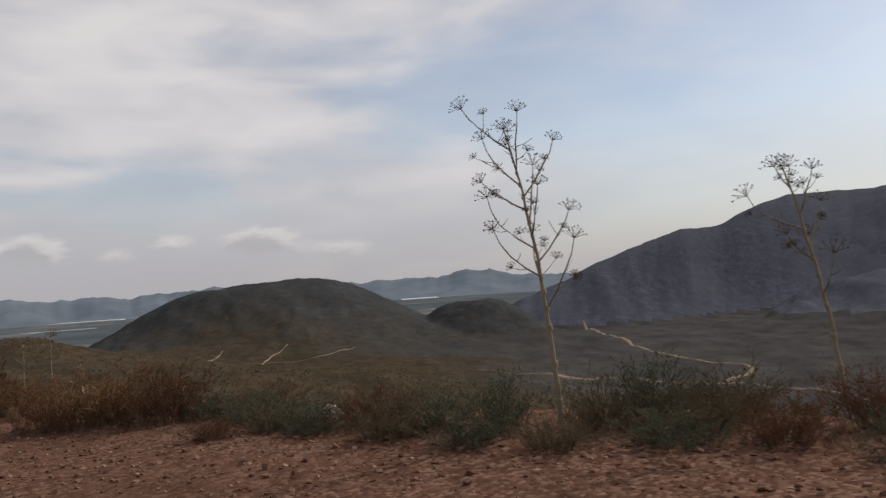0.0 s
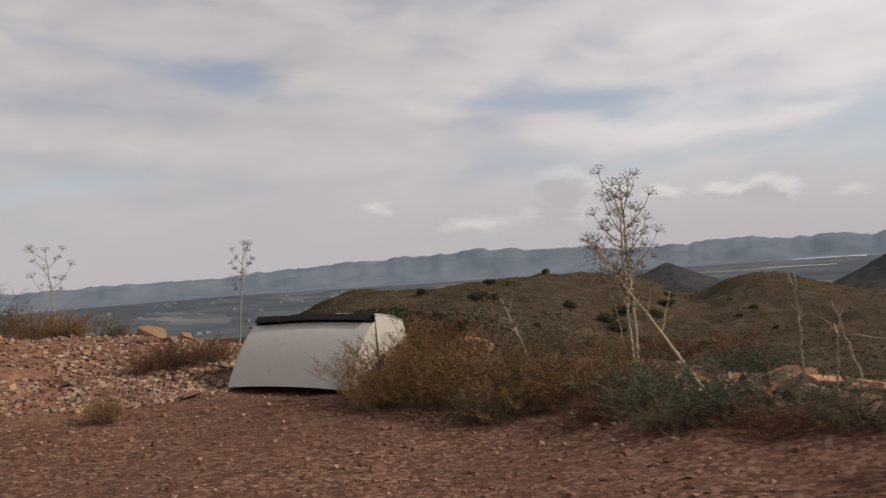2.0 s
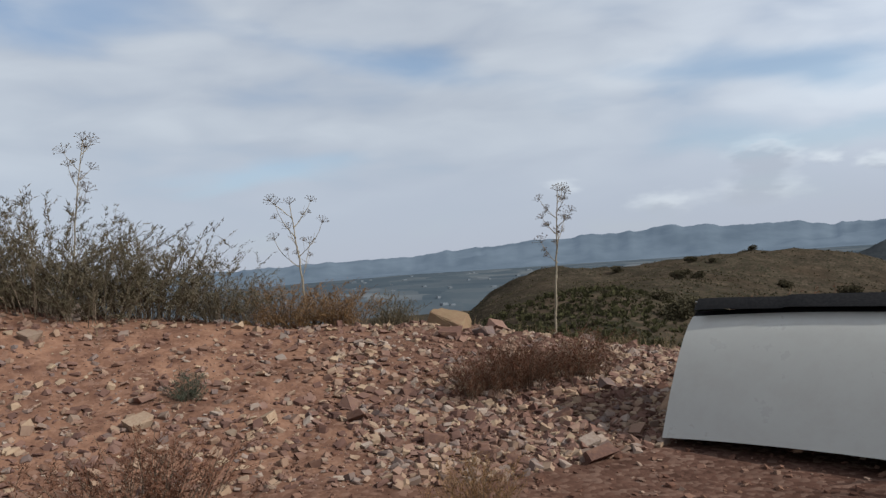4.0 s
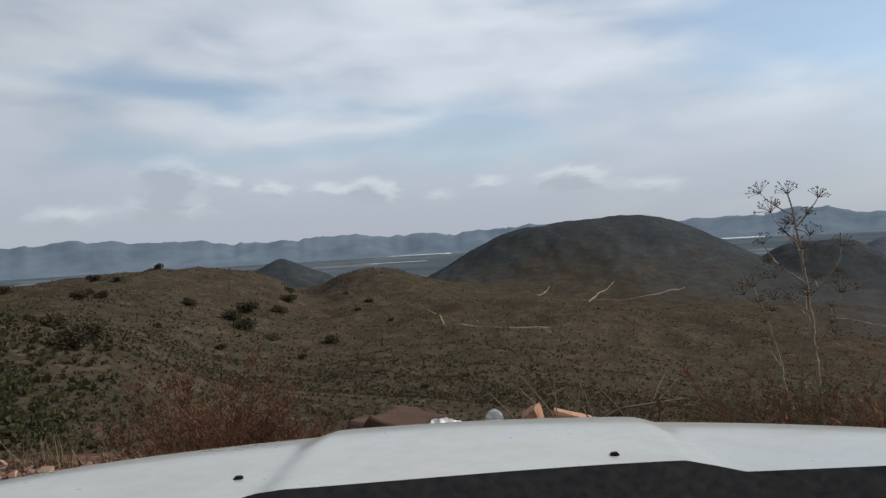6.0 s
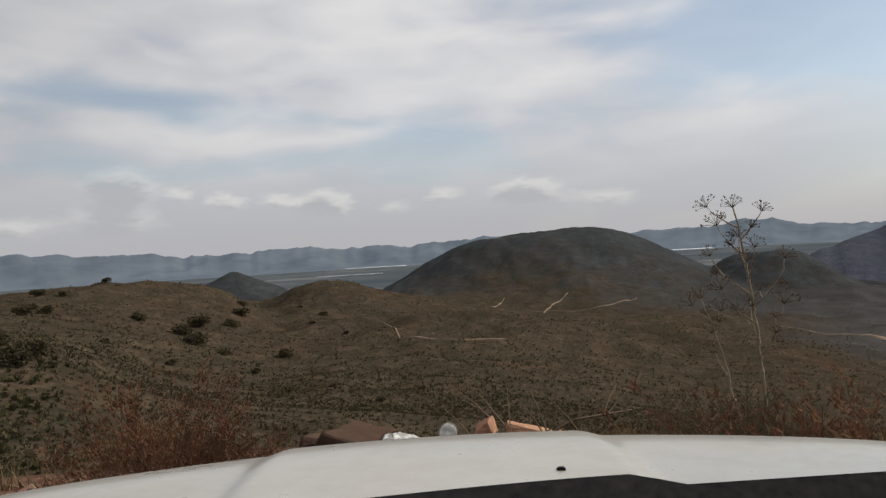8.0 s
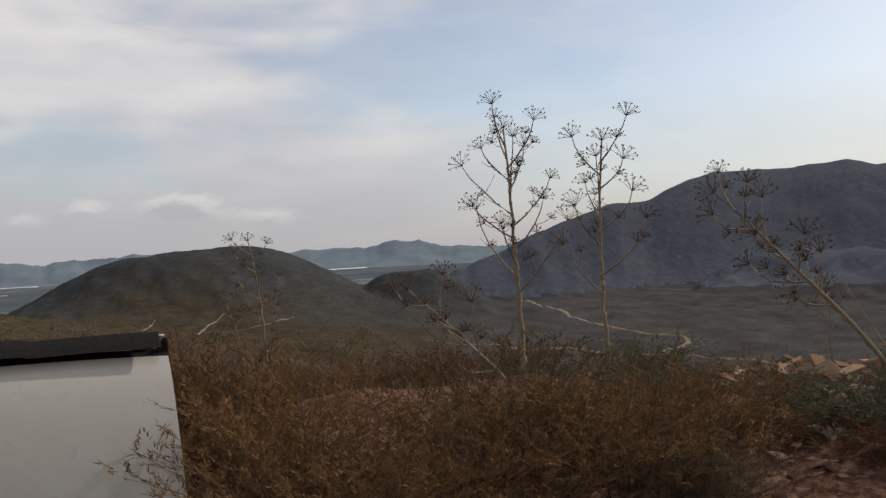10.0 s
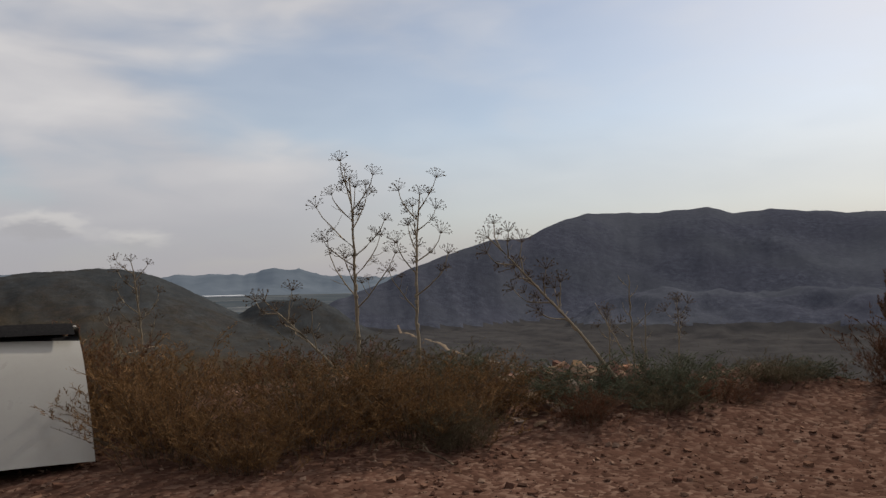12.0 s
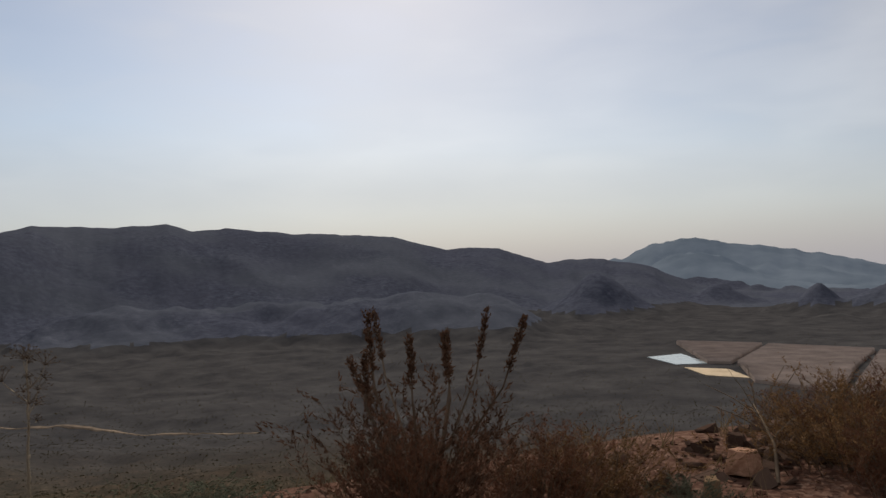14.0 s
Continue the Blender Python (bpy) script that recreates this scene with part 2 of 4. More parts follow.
LAND = np.array((
    BEHIND,
    (-5, -15, -32, -52, -66, -75, -75, -75, -75),
    (-6, -17, -36, -55, -66, -72, -72, -66, -75),
    (-6, -16, -32, -48, -57, -64, -62, -62, -45),
    (-6, -15, -27, -40, -48, -54, -60, -68, -35),
    (-6, -14, -23, -32, -39, -42, -60, -70, -35),
    (-5.5, -12, -19, -24, -25, -16, -58, -72, -35),
    (-5, -10, -16, -16.5, -7.5, -20, -62, -75, -35),
    (-4.5, -6.5, -9, -8, -7, -27, -66, -75, -35),
    (-3.5, -7, -13, -13, -14, -45, -68, -75, -35),
    (-3, -10, -21, -33, -42, -56, -70, -75, -35),
    BEHIND,
))
# crest of the long ridge, and of the farthest range: azimuth, angle above the eye
RIDGE = ((4, -4.0), (-0.2, -1.6), (-4, -0.2), (-6.6, 1.0), (-10.4, 2.36), (-12.7, 2.95), (-15, 2.98), (-17.8, 4.2), (-19.6, 4.6), (-24.8, 4.5), (-28, 4.73), (-29.6, 4.2), (-32, 4.36), (-36, 3.95), (-44, 3.5), (-48, 2.36), (-49.7, 2.5), (-52, 2.27), (-55.5, 1.15), (-57.2, 1.32), (-59.2, 1.29), (-62.4, 0.75), (-65.8, -0.7), (-70, -1.6), (-80, -1.7), (-100, -2.0))
FARTHEST = ((110, 0.3), (85, 0.4), (73, 0.73), (64.5, 1.1), (58.4, 1.25), (53.5, 1.4), (47.7, 1.1), (42, 0.8), (35.3, 1.07), (32.4, 0.7), (30, 0.95), (27.8, 0.66), (22.3, 1.1), (10.2, 0.74), (6, 0.8), (3.6, 1.22), (1.6, 0.95), (-0.8, 0.5), (-3.5, 0.47), (-20, 0.3), (-55, 0.6), (-61, 1.2), (-62.8, 2.25), (-65.9, 2.4), (-72, 1.4), (-78, 0.1), (-110, 0.0))


def polar(az, r):
    a = radians(az)
    return HUB[0] - r * math.sin(a), HUB[1] + r * math.cos(a)


def cubic(values, f):
    """Smooth interpolation along the first axis of values at the fractional index f."""
    i = np.clip(np.floor(f).astype(int), 0, len(values) - 2)
    t = np.clip(f - i, 0, 1)
    own = () if values.ndim == 1 else (np.arange(len(f)),)
    p0, p1, p2, p3 = (values[(np.clip(i + k, 0, len(values) - 1), *own)] for k in (-1, 0, 1, 2))
    return p1 + 0.5 * t * (p2 - p0 + t * (2 * p0 - 5 * p1 + 4 * p2 - p3 + t * (3 * (p1 - p2) + p3 - p0)))


def fbm(x, y, scale, octaves=4, seed=0):
    """Value noise on plain arrays, about -1 to 1."""
    total, amp = np.zeros_like(x), 1.0
    for o in range(octaves):
        u, v = x / scale * 2**o + 17.3 * o + seed, y / scale * 2**o + 9.1 * o - seed
        i, j = np.floor(u), np.floor(v)
        s, t = u - i, v - j
        s, t = s * s * (3 - 2 * s), t * t * (3 - 2 * t)
        h = lambda a, b: (np.sin(a * 127.1 + b * 311.7 + 3.7 * o) * 43758.5453) % 1.0
        total += amp * (2 * ((h(i, j) * (1 - s) + h(i + 1, j) * s) * (1 - t) + (h(i, j + 1) * (1 - s) + h(i + 1, j + 1) * s) * t) - 1)
        amp *= 0.5
    return total


def rim_distance(x, y):
    """Metres outside the rim of the lookout; negative inside."""
    best, inside = np.full(x.shape, 1e9), np.zeros(x.shape, bool)
    for (ax, ay), (bx, by) in zip(RIM, RIM[1:] + RIM[:1]):
        dx, dy = bx - ax, by - ay
        k = np.clip(((x - ax) * dx + (y - ay) * dy) / (dx * dx + dy * dy), 0, 1)
        best = np.minimum(best, np.hypot(x - ax - k * dx, y - ay - k * dy))
        inside ^= ((ay > y) != (by > y)) & (x < ax + (y - ay) * dx / (dy if dy else 1e-9))
    return np.where(inside, -best, best)


def smooth(a, b, x):
    t = np.clip((x - a) / (b - a), 0, 1)
    return t * t * (3 - 2 * t)


def knots(pairs, az):
    az_list, el = np.array(sorted(pairs)).T
    return np.interp(az, az_list, el)


def mound(x, y, az, r, top, wide, deep, power):
    """A hill of that height above its foot, spread by wide across the line of sight and deep along it."""
    cx, cy = polar(az, r)
    a = radians(az)
    u = (x - cx) * math.cos(a) + (y - cy) * math.sin(a)
    v = -(x - cx) * math.sin(a) + (y - cy) * math.cos(a)
    d = np.sqrt((u / wide) ** 2 + (v / deep) ** 2)
    return top / (1 + d**power)


def land(x, y):
    """Height of the ground at plain arrays x, y."""
    dx, dy = x - HUB[0], y - HUB[1]
    r, az = np.hypot(dx, dy), np.degrees(np.arctan2(-dx, dy))
    rows = np.interp(az, AZIMUTHS, np.arange(len(AZIMUTHS)))
    rings = np.interp(np.log(np.maximum(r, 1)), np.log(REACH), np.arange(len(REACH)))
    lanes = np.array([cubic(row, rings) for row in LAND])
    far = cubic(lanes, rows)
    rough = smooth(40, 250, r)
    far = far + (fbm(x, y, 90, 5) * 3.0 + np.abs(fbm(x, y, 45, 4, 5)) * -3.0 - 0.6) * rough * (1 - smooth(900, 1500, r)) + fbm(x, y, 14, 4, 2) * 0.7 * smooth(25, 60, r)
    mesa = (mound(x, y, 17.7, 905, 84, 172, 210, 4.2) + mound(x, y, 14.5, 900, 3.0, 50, 150, 3))
    mesa = mesa - np.abs(fbm(x, y, 60, 4, 23)) * 4.0 * np.clip(mesa / 40, 0, 1) * (1 - np.clip((mesa - 62) / 20, 0, 1))
    peak = polar(40.4, 830)
    cone = np.maximum(0, 70.5 - 0.54 * np.sqrt((x - peak[0]) ** 2 + (y - peak[1]) ** 2 + 64))
    knolls = np.maximum(mound(x, y, 2.5, 835, 50, 68, 75, 3.4), mound(x, y, -0.45, 800, 38, 26, 26, 2.2))
    far = far + np.maximum(np.maximum(mesa, cone), knolls)
    far = far + mound(x, y, 63.6, 300, 3.5, 12, 20, 2.2) + mound(x, y, 61.5, 130, 2.0, 25, 25, 2.5) + mound(x, y, 64.0, 64, 5.0, 14, 14, 2.6)
    far = far - mound(x, y, 38.6, 400, 10.0, 16, 150, 2.6) + mound(x, y, 33.6, 470, 4.0, 26, 40, 3)
    far = far + mound(x, y, 10.5, 345, 15, 80, 60, 2.6) + mound(x, y, 22.5, 292, 9, 36, 30, 2.4) - mound(x, y, 17.0, 420, 6, 40, 60, 2.4)
    fold = fbm(x, y, 260, 5, 3)
    ridge_r = np.interp(-az, (-5, 0, 13, 22, 50, 62, 100), (1050, 1100, 1300, 1800, 2200, 2300, 2300))
    crest = 1.35 + ridge_r * np.tan(np.radians(knots(RIDGE, az) + 0.06 * fbm(az, az * 0, 0.9, 4, 7)))
    foot = np.interp(-az, (-5, 0, 13, 22, 60, 100), (820, 850, 950, 1050, 1300, 1500))
    rise = np.where(r < ridge_r, smooth(0, 1, np.clip((r - foot) / (ridge_r - foot), 0, 1)) ** 0.85, np.exp(-(((r - ridge_r) / 500) ** 2)))
    ridge = (crest + 75) * rise * smooth(6, -1, az)
    gully = np.abs(fbm(x, y, 330, 4, 8)) * 34 * rise * (1 - rise) * 2.2 * smooth(-2, -14, az)
    ravine = np.abs(fbm(az + 2.2 * fbm(x, y, 420, 3, 21), r / 210, 2.6, 5, 31))
    gully = gully + (0.55 - ravine) * 6 * rise * (1 - rise) * 4 * smooth(3, -8, az)
    far = np.maximum(far, -75 + ridge - gully + fold * 4 * rise * (1 - rise))
    outer = np.maximum(mound(x, y, -65.6, 2900, 150, 230, 300, 2.6), np.maximum(mound(x, y, -59.0, 1500, 88, 62, 120, 2.4), mound(x, y, -67.3, 1900, 56, 50, 80, 2.2)))
    outer = np.maximum(outer, np.maximum(mound(x, y, -73.7, 1500, 52, 42, 60, 2.0), mound(x, y, -79.0, 1500, 55, 90, 90, 2.4)))
    spurs = (76 + 1150 * np.tan(np.radians(-1.05 + 0.35 * fbm(az, az * 0, 6.0, 4, 3)))) * np.exp(-(((r - 1150) / 170) ** 2)) * smooth(-15, -22, az) * smooth(-57, -51, az)
    far = np.maximum(far, -75 + np.maximum(outer, spurs) + (fbm(x, y, 120, 4, 14) * 5 - np.abs(fbm(x, y, 75, 4, 15)) * 12) * smooth(-14, -20, az))
    top_r = 4350.0
    high = 1.35 + top_r * np.tan(np.radians(knots(FARTHEST, az) * (1 + 0.06 * fbm(az, az * 0, 1.7, 3, 4)) + 0.09 * fbm(az, az * 0, 1.4, 4, 6) + 0.07 * fbm(az, az * 0, 0.45, 4, 2)))
    lift = np.where(r < top_r, smooth(3300, top_r, r) ** 1.2, 1.0)
    far = np.maximum(far, -75 + (high + 75) * lift - np.abs(fbm(x, y, 500, 4, 6)) * 45 * smooth(3300, 3700, r) * (1 - smooth(4000, top_r, r)))
    s = rim_distance(x, y)
    shelf = 0.02 * fbm(x, y, 1.6, 4, 1) + 0.05 * fbm(x, y, 7, 3, 9)
    bank = np.interp(y, (-14, -2, 1, 3, 5, 7, 8.5, 10, 12), (2.2, 1.9, 1.55, 1.04, 0.78, 0.56, 0.22, -0.03, -0.15))
    west = smooth(-12, -15, x)
    across = np.exp(-((np.minimum(s + 1.2, 0) / 2.4) ** 2)) * np.exp(-((np.maximum(s + 1.2, 0) / 2.5) ** 2))
    shelf = shelf + west * bank * across * (1 + 0.07 * fbm(x, y, 1.1, 4, 2))
    shelf = shelf + 0.11 * np.exp(-(((x + 17.5) / 1.2) ** 2) - ((y - 11.0) / 0.55) ** 2)
    north = smooth(-17, -14, x) * smooth(-7, -9.5, x) * np.exp(-(((s + 1.4) / 1.3) ** 2)) * 0.22
    shelf = shelf + north * (1 + 0.6 * fbm(x, y, 1.3, 3, 4))
    return shelf + (far - shelf) * smooth(-0.3, 13, s) ** 1.0


def z_at(x, y):
    return float(land(np.array([float(x)]), np.array([float(y)]))[0])


def link_mesh(name, verts, faces, mats, smooth_shade=False, parent=None, label=""):
    me = bpy.data.meshes.new(name)
    me.from_pydata(verts, [], faces)
    for m in mats if isinstance(mats, (list, tuple)) else [mats]:
        me.materials.append(m)
    if smooth_shade:
        me.polygons.foreach_set("use_smooth", np.ones(len(me.polygons), bool))
    me.update()
    ob = new(name, me)
    if parent:
        ob.parent = parent
    if label:
        ob["label"] = label
    return ob


def build_ground():
    spokes = 960
    near = np.concatenate(([0.25], np.arange(0.5, 14, 0.16), 14 * (4900 / 14) ** np.linspace(0, 1, 390)))
    a = np.concatenate((np.linspace(-100, 112, 860, endpoint=False), np.linspace(112, 260, spokes - 860, endpoint=False)))
    rr, aa = np.meshgrid(near, np.radians(a), indexing="ij")
    x, y = HUB[0] - rr * np.sin(aa), HUB[1] + rr * np.cos(aa)
    x, y = x.ravel(), y.ravel()
    z = land(x, y)
    x, y, z = np.append(x, HUB[0]), np.append(y, HUB[1]), np.append(z, z_at(*HUB))
    rings = len(near)
    i, j = np.meshgrid(np.arange(rings - 1), np.arange(spokes), indexing="ij")
    i, j = i.ravel(), j.ravel()
    k = (j + 1) % spokes
    quads = np.stack((i * spokes + j, i * spokes + k, (i + 1) * spokes + k, (i + 1) * spokes + j), 1)[:, ::-1]
    hub = len(x) - 1
    faces = quads.tolist() + [(hub, (j + 1) % spokes, j)[::-1] for j in range(spokes)]
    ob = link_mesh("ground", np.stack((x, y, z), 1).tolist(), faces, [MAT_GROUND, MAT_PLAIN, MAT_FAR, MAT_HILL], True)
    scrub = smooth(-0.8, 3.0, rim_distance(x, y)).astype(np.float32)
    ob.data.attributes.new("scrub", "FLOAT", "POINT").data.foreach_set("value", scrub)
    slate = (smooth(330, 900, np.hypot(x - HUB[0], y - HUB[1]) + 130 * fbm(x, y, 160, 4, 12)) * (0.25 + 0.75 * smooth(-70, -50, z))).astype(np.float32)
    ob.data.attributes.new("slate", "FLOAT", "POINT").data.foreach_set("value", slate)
    ochre = (smooth(-15.5, -18.0, x) * smooth(7.5, 4.0, y) * smooth(3.0, 0.5, rim_distance(x, y))).astype(np.float32)
    ob.data.attributes.new("ochre", "FLOAT", "POINT").data.foreach_set("value", ochre)
    around = np.degrees(np.arctan2(HUB[0] - x, y - HUB[1]))
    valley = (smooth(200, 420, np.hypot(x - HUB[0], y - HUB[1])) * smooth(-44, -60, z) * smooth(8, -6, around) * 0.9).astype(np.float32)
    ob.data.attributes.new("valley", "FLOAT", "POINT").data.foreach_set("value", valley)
    mid = near[i]
    az = np.degrees(aa.reshape(rings, spokes)[0][j])
    zq = z[quads].mean(1)
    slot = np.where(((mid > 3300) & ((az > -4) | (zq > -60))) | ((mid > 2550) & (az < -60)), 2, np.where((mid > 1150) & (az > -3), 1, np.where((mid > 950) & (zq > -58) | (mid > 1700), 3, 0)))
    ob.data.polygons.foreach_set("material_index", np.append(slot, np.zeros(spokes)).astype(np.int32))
    return tagged(ob, "reddish gravel lookout falling to dry scrub hills and a hazy valley", "ground", kind="structure")


ground = build_ground()

# ---- tracks, water and far buildings ----
def plain_thing(name, colour, rough=0.9, grain=8.0, spread=0.25):
    k = material(name, rough)
    shade = k.noise(k.where, grain, 5.0, 0.6)
    low, high = tuple(c * (1 - spread) for c in colour), tuple(min(1.0, c * (1 + spread)) for c in colour)
    return finish(k, k.ramp(shade, (0.3, low), (0.7, high)), shade, 0.3, 0.01)


MAT_TRACK = plain_thing("pale_dirt_track", (0.20, 0.155, 0.115), 0.95, 0.2)
MAT_WATER = plain_thing("bright_water", (0.62, 0.64, 0.66), 0.25, 0.002, 0.1)
MAT_POND = plain_thing("pond_water", (0.30, 0.36, 0.38), 0.15, 0.02, 0.1)
MAT_ROOFS = plain_thing("greenhouse_film", (0.29, 0.235, 0.205), 0.82, 0.05)
MAT_PALE = plain_thing("pale_sand", (0.46, 0.37, 0.26), 0.95, 0.05)
MAT_WHITE_WALL = plain_thing("white_wall", (0.13, 0.145, 0.16), 0.8, 0.1)


def draped(name, points, width, mat, label, lift=0.25):
    """A ribbon that follows the ground through the plan points."""
    path = np.array(points, float)
    reach = np.concatenate(([0], np.cumsum(np.hypot(*np.diff(path, axis=0).T))))
    s = np.linspace(0, reach[-1], max(int(reach[-1] / 5), 8))
    x, y = np.interp(s, reach, path[:, 0]), np.interp(s, reach, path[:, 1])
    for _ in range(6):
        x[1:-1], y[1:-1] = (x[:-2] + 2 * x[1:-1] + x[2:]) / 4, (y[:-2] + 2 * y[1:-1] + y[2:]) / 4
    tx, ty = np.gradient(x), np.gradient(y)
    ln = np.hypot(tx, ty)
    wob = width / 2 * (1 + 0.3 * fbm(s, s * 0, 18, 3))
    rows = []
    for side in (-1, -0.5, 0.5, 1):
        px, py = x - side * wob * ty / ln, y + side * wob * tx / ln
        rows.append(np.stack((px, py, land(px, py) + (lift if abs(side) < 0.9 else -0.4)), 1))
    verts = np.concatenate(rows).tolist()
    m = len(s)
    faces = [(k * m + i, k * m + i + 1, (k + 1) * m + i + 1, (k + 1) * m + i) for k in range(3) for i in range(m - 1)]
    return tagged(link_mesh(name, verts, faces, mat), label, "track", kind="structure")


draped("road", ((77.8, 976), (88, 800), (96.6, 645), (124, 572), (150, 556), (157, 546), (146, 520), (124, 498)), 5.0, MAT_TRACK, "pale dirt road winding down the valley side", 0.6)
draped("road", ((-30, 497), (25, 495), (72, 494), (123, 496), (165, 441), (181, 406), (195, 388), (220, 350)), 4.5, MAT_TRACK, "straight pale dirt road on the valley floor", 0.6)
draped("road", ((-187.3, 603), (-189.6, 575), (-187.5, 538)), 1.2, MAT_TRACK, "steep pale track below the flat-topped hill", 0.5)
draped("road", ((-232.6, 580), (-228.7, 550), (-222, 525)), 1.0, MAT_TRACK, "steep pale track below the flat-topped hill", 0.5)
draped("road", ((-156, 251), (-150, 249), (-125, 207), (-113.5, 205.5), (-108, 214), (-99.4, 227)), 0.9, MAT_TRACK, "narrow footpath worn into the scrub slope", 0.3)

draped("road", ((-198.7, 540), (-160, 552), (-143.6, 570), (-134, 607)), 0.9, MAT_TRACK, "pale footpath along the foot of the flat-topped hill", 0.4)


def flat_patch(name, corners, z, mat, label, category, wobble=0.0):
    pts = [Vector((x, y, z)) for x, y in corners]
    if wobble:
        ring = []
        for a, b in zip(pts, pts[1:] + pts[:1]):
            ring += [a.lerp(b, k / 6) + Vector((random.uniform(-wobble, wobble), random.uniform(-wobble, wobble), 0)) for k in range(6)]
        pts = ring
    m = len(pts)
    verts = [tuple(p) for p in pts] + [(p.x, p.y, p.z - 3) for p in pts]
    faces = [tuple(range(m))] + [(i, (i + 1) % m, m + (i + 1) % m, m + i)[::-1] for i in range(m)]
    return tagged(link_mesh(name, verts, faces, mat), label, category, kind="structure")


def lake(az0, az1, r0, r1, label):
    spots = [polar(az0, r0), polar(az1, r0), polar(az1, r1), polar(az0, r1)]
    z = max(z_at(*p) for p in spots) + 1.0
    return flat_patch("water", spots, z, MAT_WATER, label, "lake", 14.0)


lake(32.5, 28.2, 3290, 3420, "bright silver lake far across the valley")
lake(34.6, 30.0, 2480, 2520, "thin bright lake shore far in the valley")
lake(8.4, 5.9, 3150, 3400, "bright silver lake behind the hills")
FIELD_Z = max(z_at(655, 350), z_at(600, 290), z_at(700, 330)) + 0.5
flat_patch("water", ((640, 348), (679, 333), (614, 278), (596, 299)), FIELD_Z, MAT_POND, "still pond beside the greenhouses", "pond")
flat_patch("field", ((580, 284), (583, 249), (540, 215), (541, 249)), FIELD_Z, MAT_PALE, "bare pale sandy plot beside the greenhouses", "field")


def greenhouse(corners):
    """One block of ridged plastic roofs between four plan corners, bay by bay."""
    a, b, c, d = (Vector((x, y, 0)) for x, y in corners)
    bays = max(int((a - d).length / 5.6), 5)
    thing = new("greenhouse")
    thing.location = (*a.xy, FIELD_Z - 0.5)
    for i in range(bays):
        verts = []
        for t, up in ((i / bays, -1.0), (i / bays, 2.4), ((i + 0.38) / bays, 4.6), ((i + 0.74) / bays, 2.4), ((i + 0.74) / bays, -1.0)):
            for start, end in ((a, d), (b, c)):
                p = start.lerp(end, t) - a
                verts.append((p.x, p.y, up))
        link_mesh("roof_bay", verts, [(0, 1, 3, 2), (2, 3, 5, 4), (4, 5, 7, 6), (6, 7, 9, 8), (0, 2, 4, 6, 8), (1, 3, 5, 7, 9)], MAT_ROOFS, parent=thing)
    return tagged(thing, "pale ridged greenhouse roofs in long rows", "greenhouse", "greenhouses in the valley")


greenhouse(((772, 382), (772, 291), (616, 260), (611, 278)))
greenhouse(((767, 283), (750, 185), (583, 163), (608, 252)))
greenhouse(((600, 246), (580, 160), (488, 143), (519, 205)))
greenhouse(((738, 178), (708, 90), (470, 60), (486, 137)))


def box_cloud(count, sector, reach, size):
    """Farm sheds and houses, specks on the plain."""
    verts, faces = [], []
    while len(verts) < count * 8:
        az, r = random.uniform(*sector), random.uniform(*reach)
        x, y = polar(az, r)
        z = z_at(x, y)
        w, d, h = random.uniform(6, size), random.uniform(6, 14), random.uniform(2, 4)
        a = random.uniform(-0.3, 0.3)
        k = len(verts)
        for dz in (-2, h):
            for sx, sy in ((-1, -1), (1, -1), (1, 1), (-1, 1)):
                u, v = sx * w / 2, sy * d / 2
                verts.append((x + u * math.cos(a) - v * math.sin(a), y + u * math.sin(a) + v * math.cos(a), z + dz))
        faces += [(k + 4, k + 5, k + 6, k + 7)] + [(k + i, k + (i + 1) % 4, k + 4 + (i + 1) % 4, k + 4 + i) for i in range(4)]
    return tagged(link_mesh("distant_buildings", verts, faces, MAT_WHITE_WALL), "pale farm sheds scattered over the valley floor", "buildings", kind="stuff")


box_cloud(90, (60, 96), (1100, 3000), 15)


# ---- plants ----
def plant_material(name, dark, light, rough=0.85, thin=0.16):
    """Dry leaf or stem; thin is the share of light that passes through it."""
    k = material(name, rough)
    pick = k.add("ShaderNodeNewGeometry").outputs["Random Per Island"]
    each = k.add("ShaderNodeObjectInfo").outputs["Random"]
    fine = k.noise(k.where, 14.0, 3.0)
    clump = k.noise(k.where, 3.5, 3.0)
    blend = k.sum(k.sum(k.sum(pick, 0.34, "MULTIPLY"), k.sum(each, 0.2, "MULTIPLY")), k.sum(k.sum(fine, 0.2, "MULTIPLY"), k.sum(clump, 0.35, "MULTIPLY")))
    colour = k.ramp(blend, (0.1, dark), (0.95, light))
    finish(k, colour)
    glow = k.add("ShaderNodeBsdfTranslucent", {"Color": colour})
    k.tree.links.new(k.add("ShaderNodeMixShader", {0: thin, 1: k.bsdf.outputs[0], 2: glow.outputs[0]}).outputs[0], k.out.inputs["Surface"])
    return k.made


MAT_HEATH = plant_material("russet_heath", (0.040, 0.020, 0.014), (0.190, 0.092, 0.056))
MAT_STRAW = plant_material("straw_leaves", (0.030, 0.018, 0.010), (0.300, 0.175, 0.085))
MAT_SPIKE = plant_material("dark_flower_spikes", (0.034, 0.021, 0.015), (0.150, 0.085, 0.055))
MAT_BROOM = plant_material("grey_broom", (0.040, 0.034, 0.023), (0.170, 0.138, 0.088))
MAT_GREEN = plant_material("grey_green_leaves", (0.040, 0.046, 0.032), (0.125, 0.135, 0.095))
MAT_TWIG = plant_material("dry_twigs", (0.050, 0.036, 0.026), (0.19, 0.145, 0.105), thin=0.0)
MAT_STALK = plant_material("dry_fennel_stalk", (0.13, 0.105, 0.075), (0.32, 0.27, 0.20), thin=0.0)
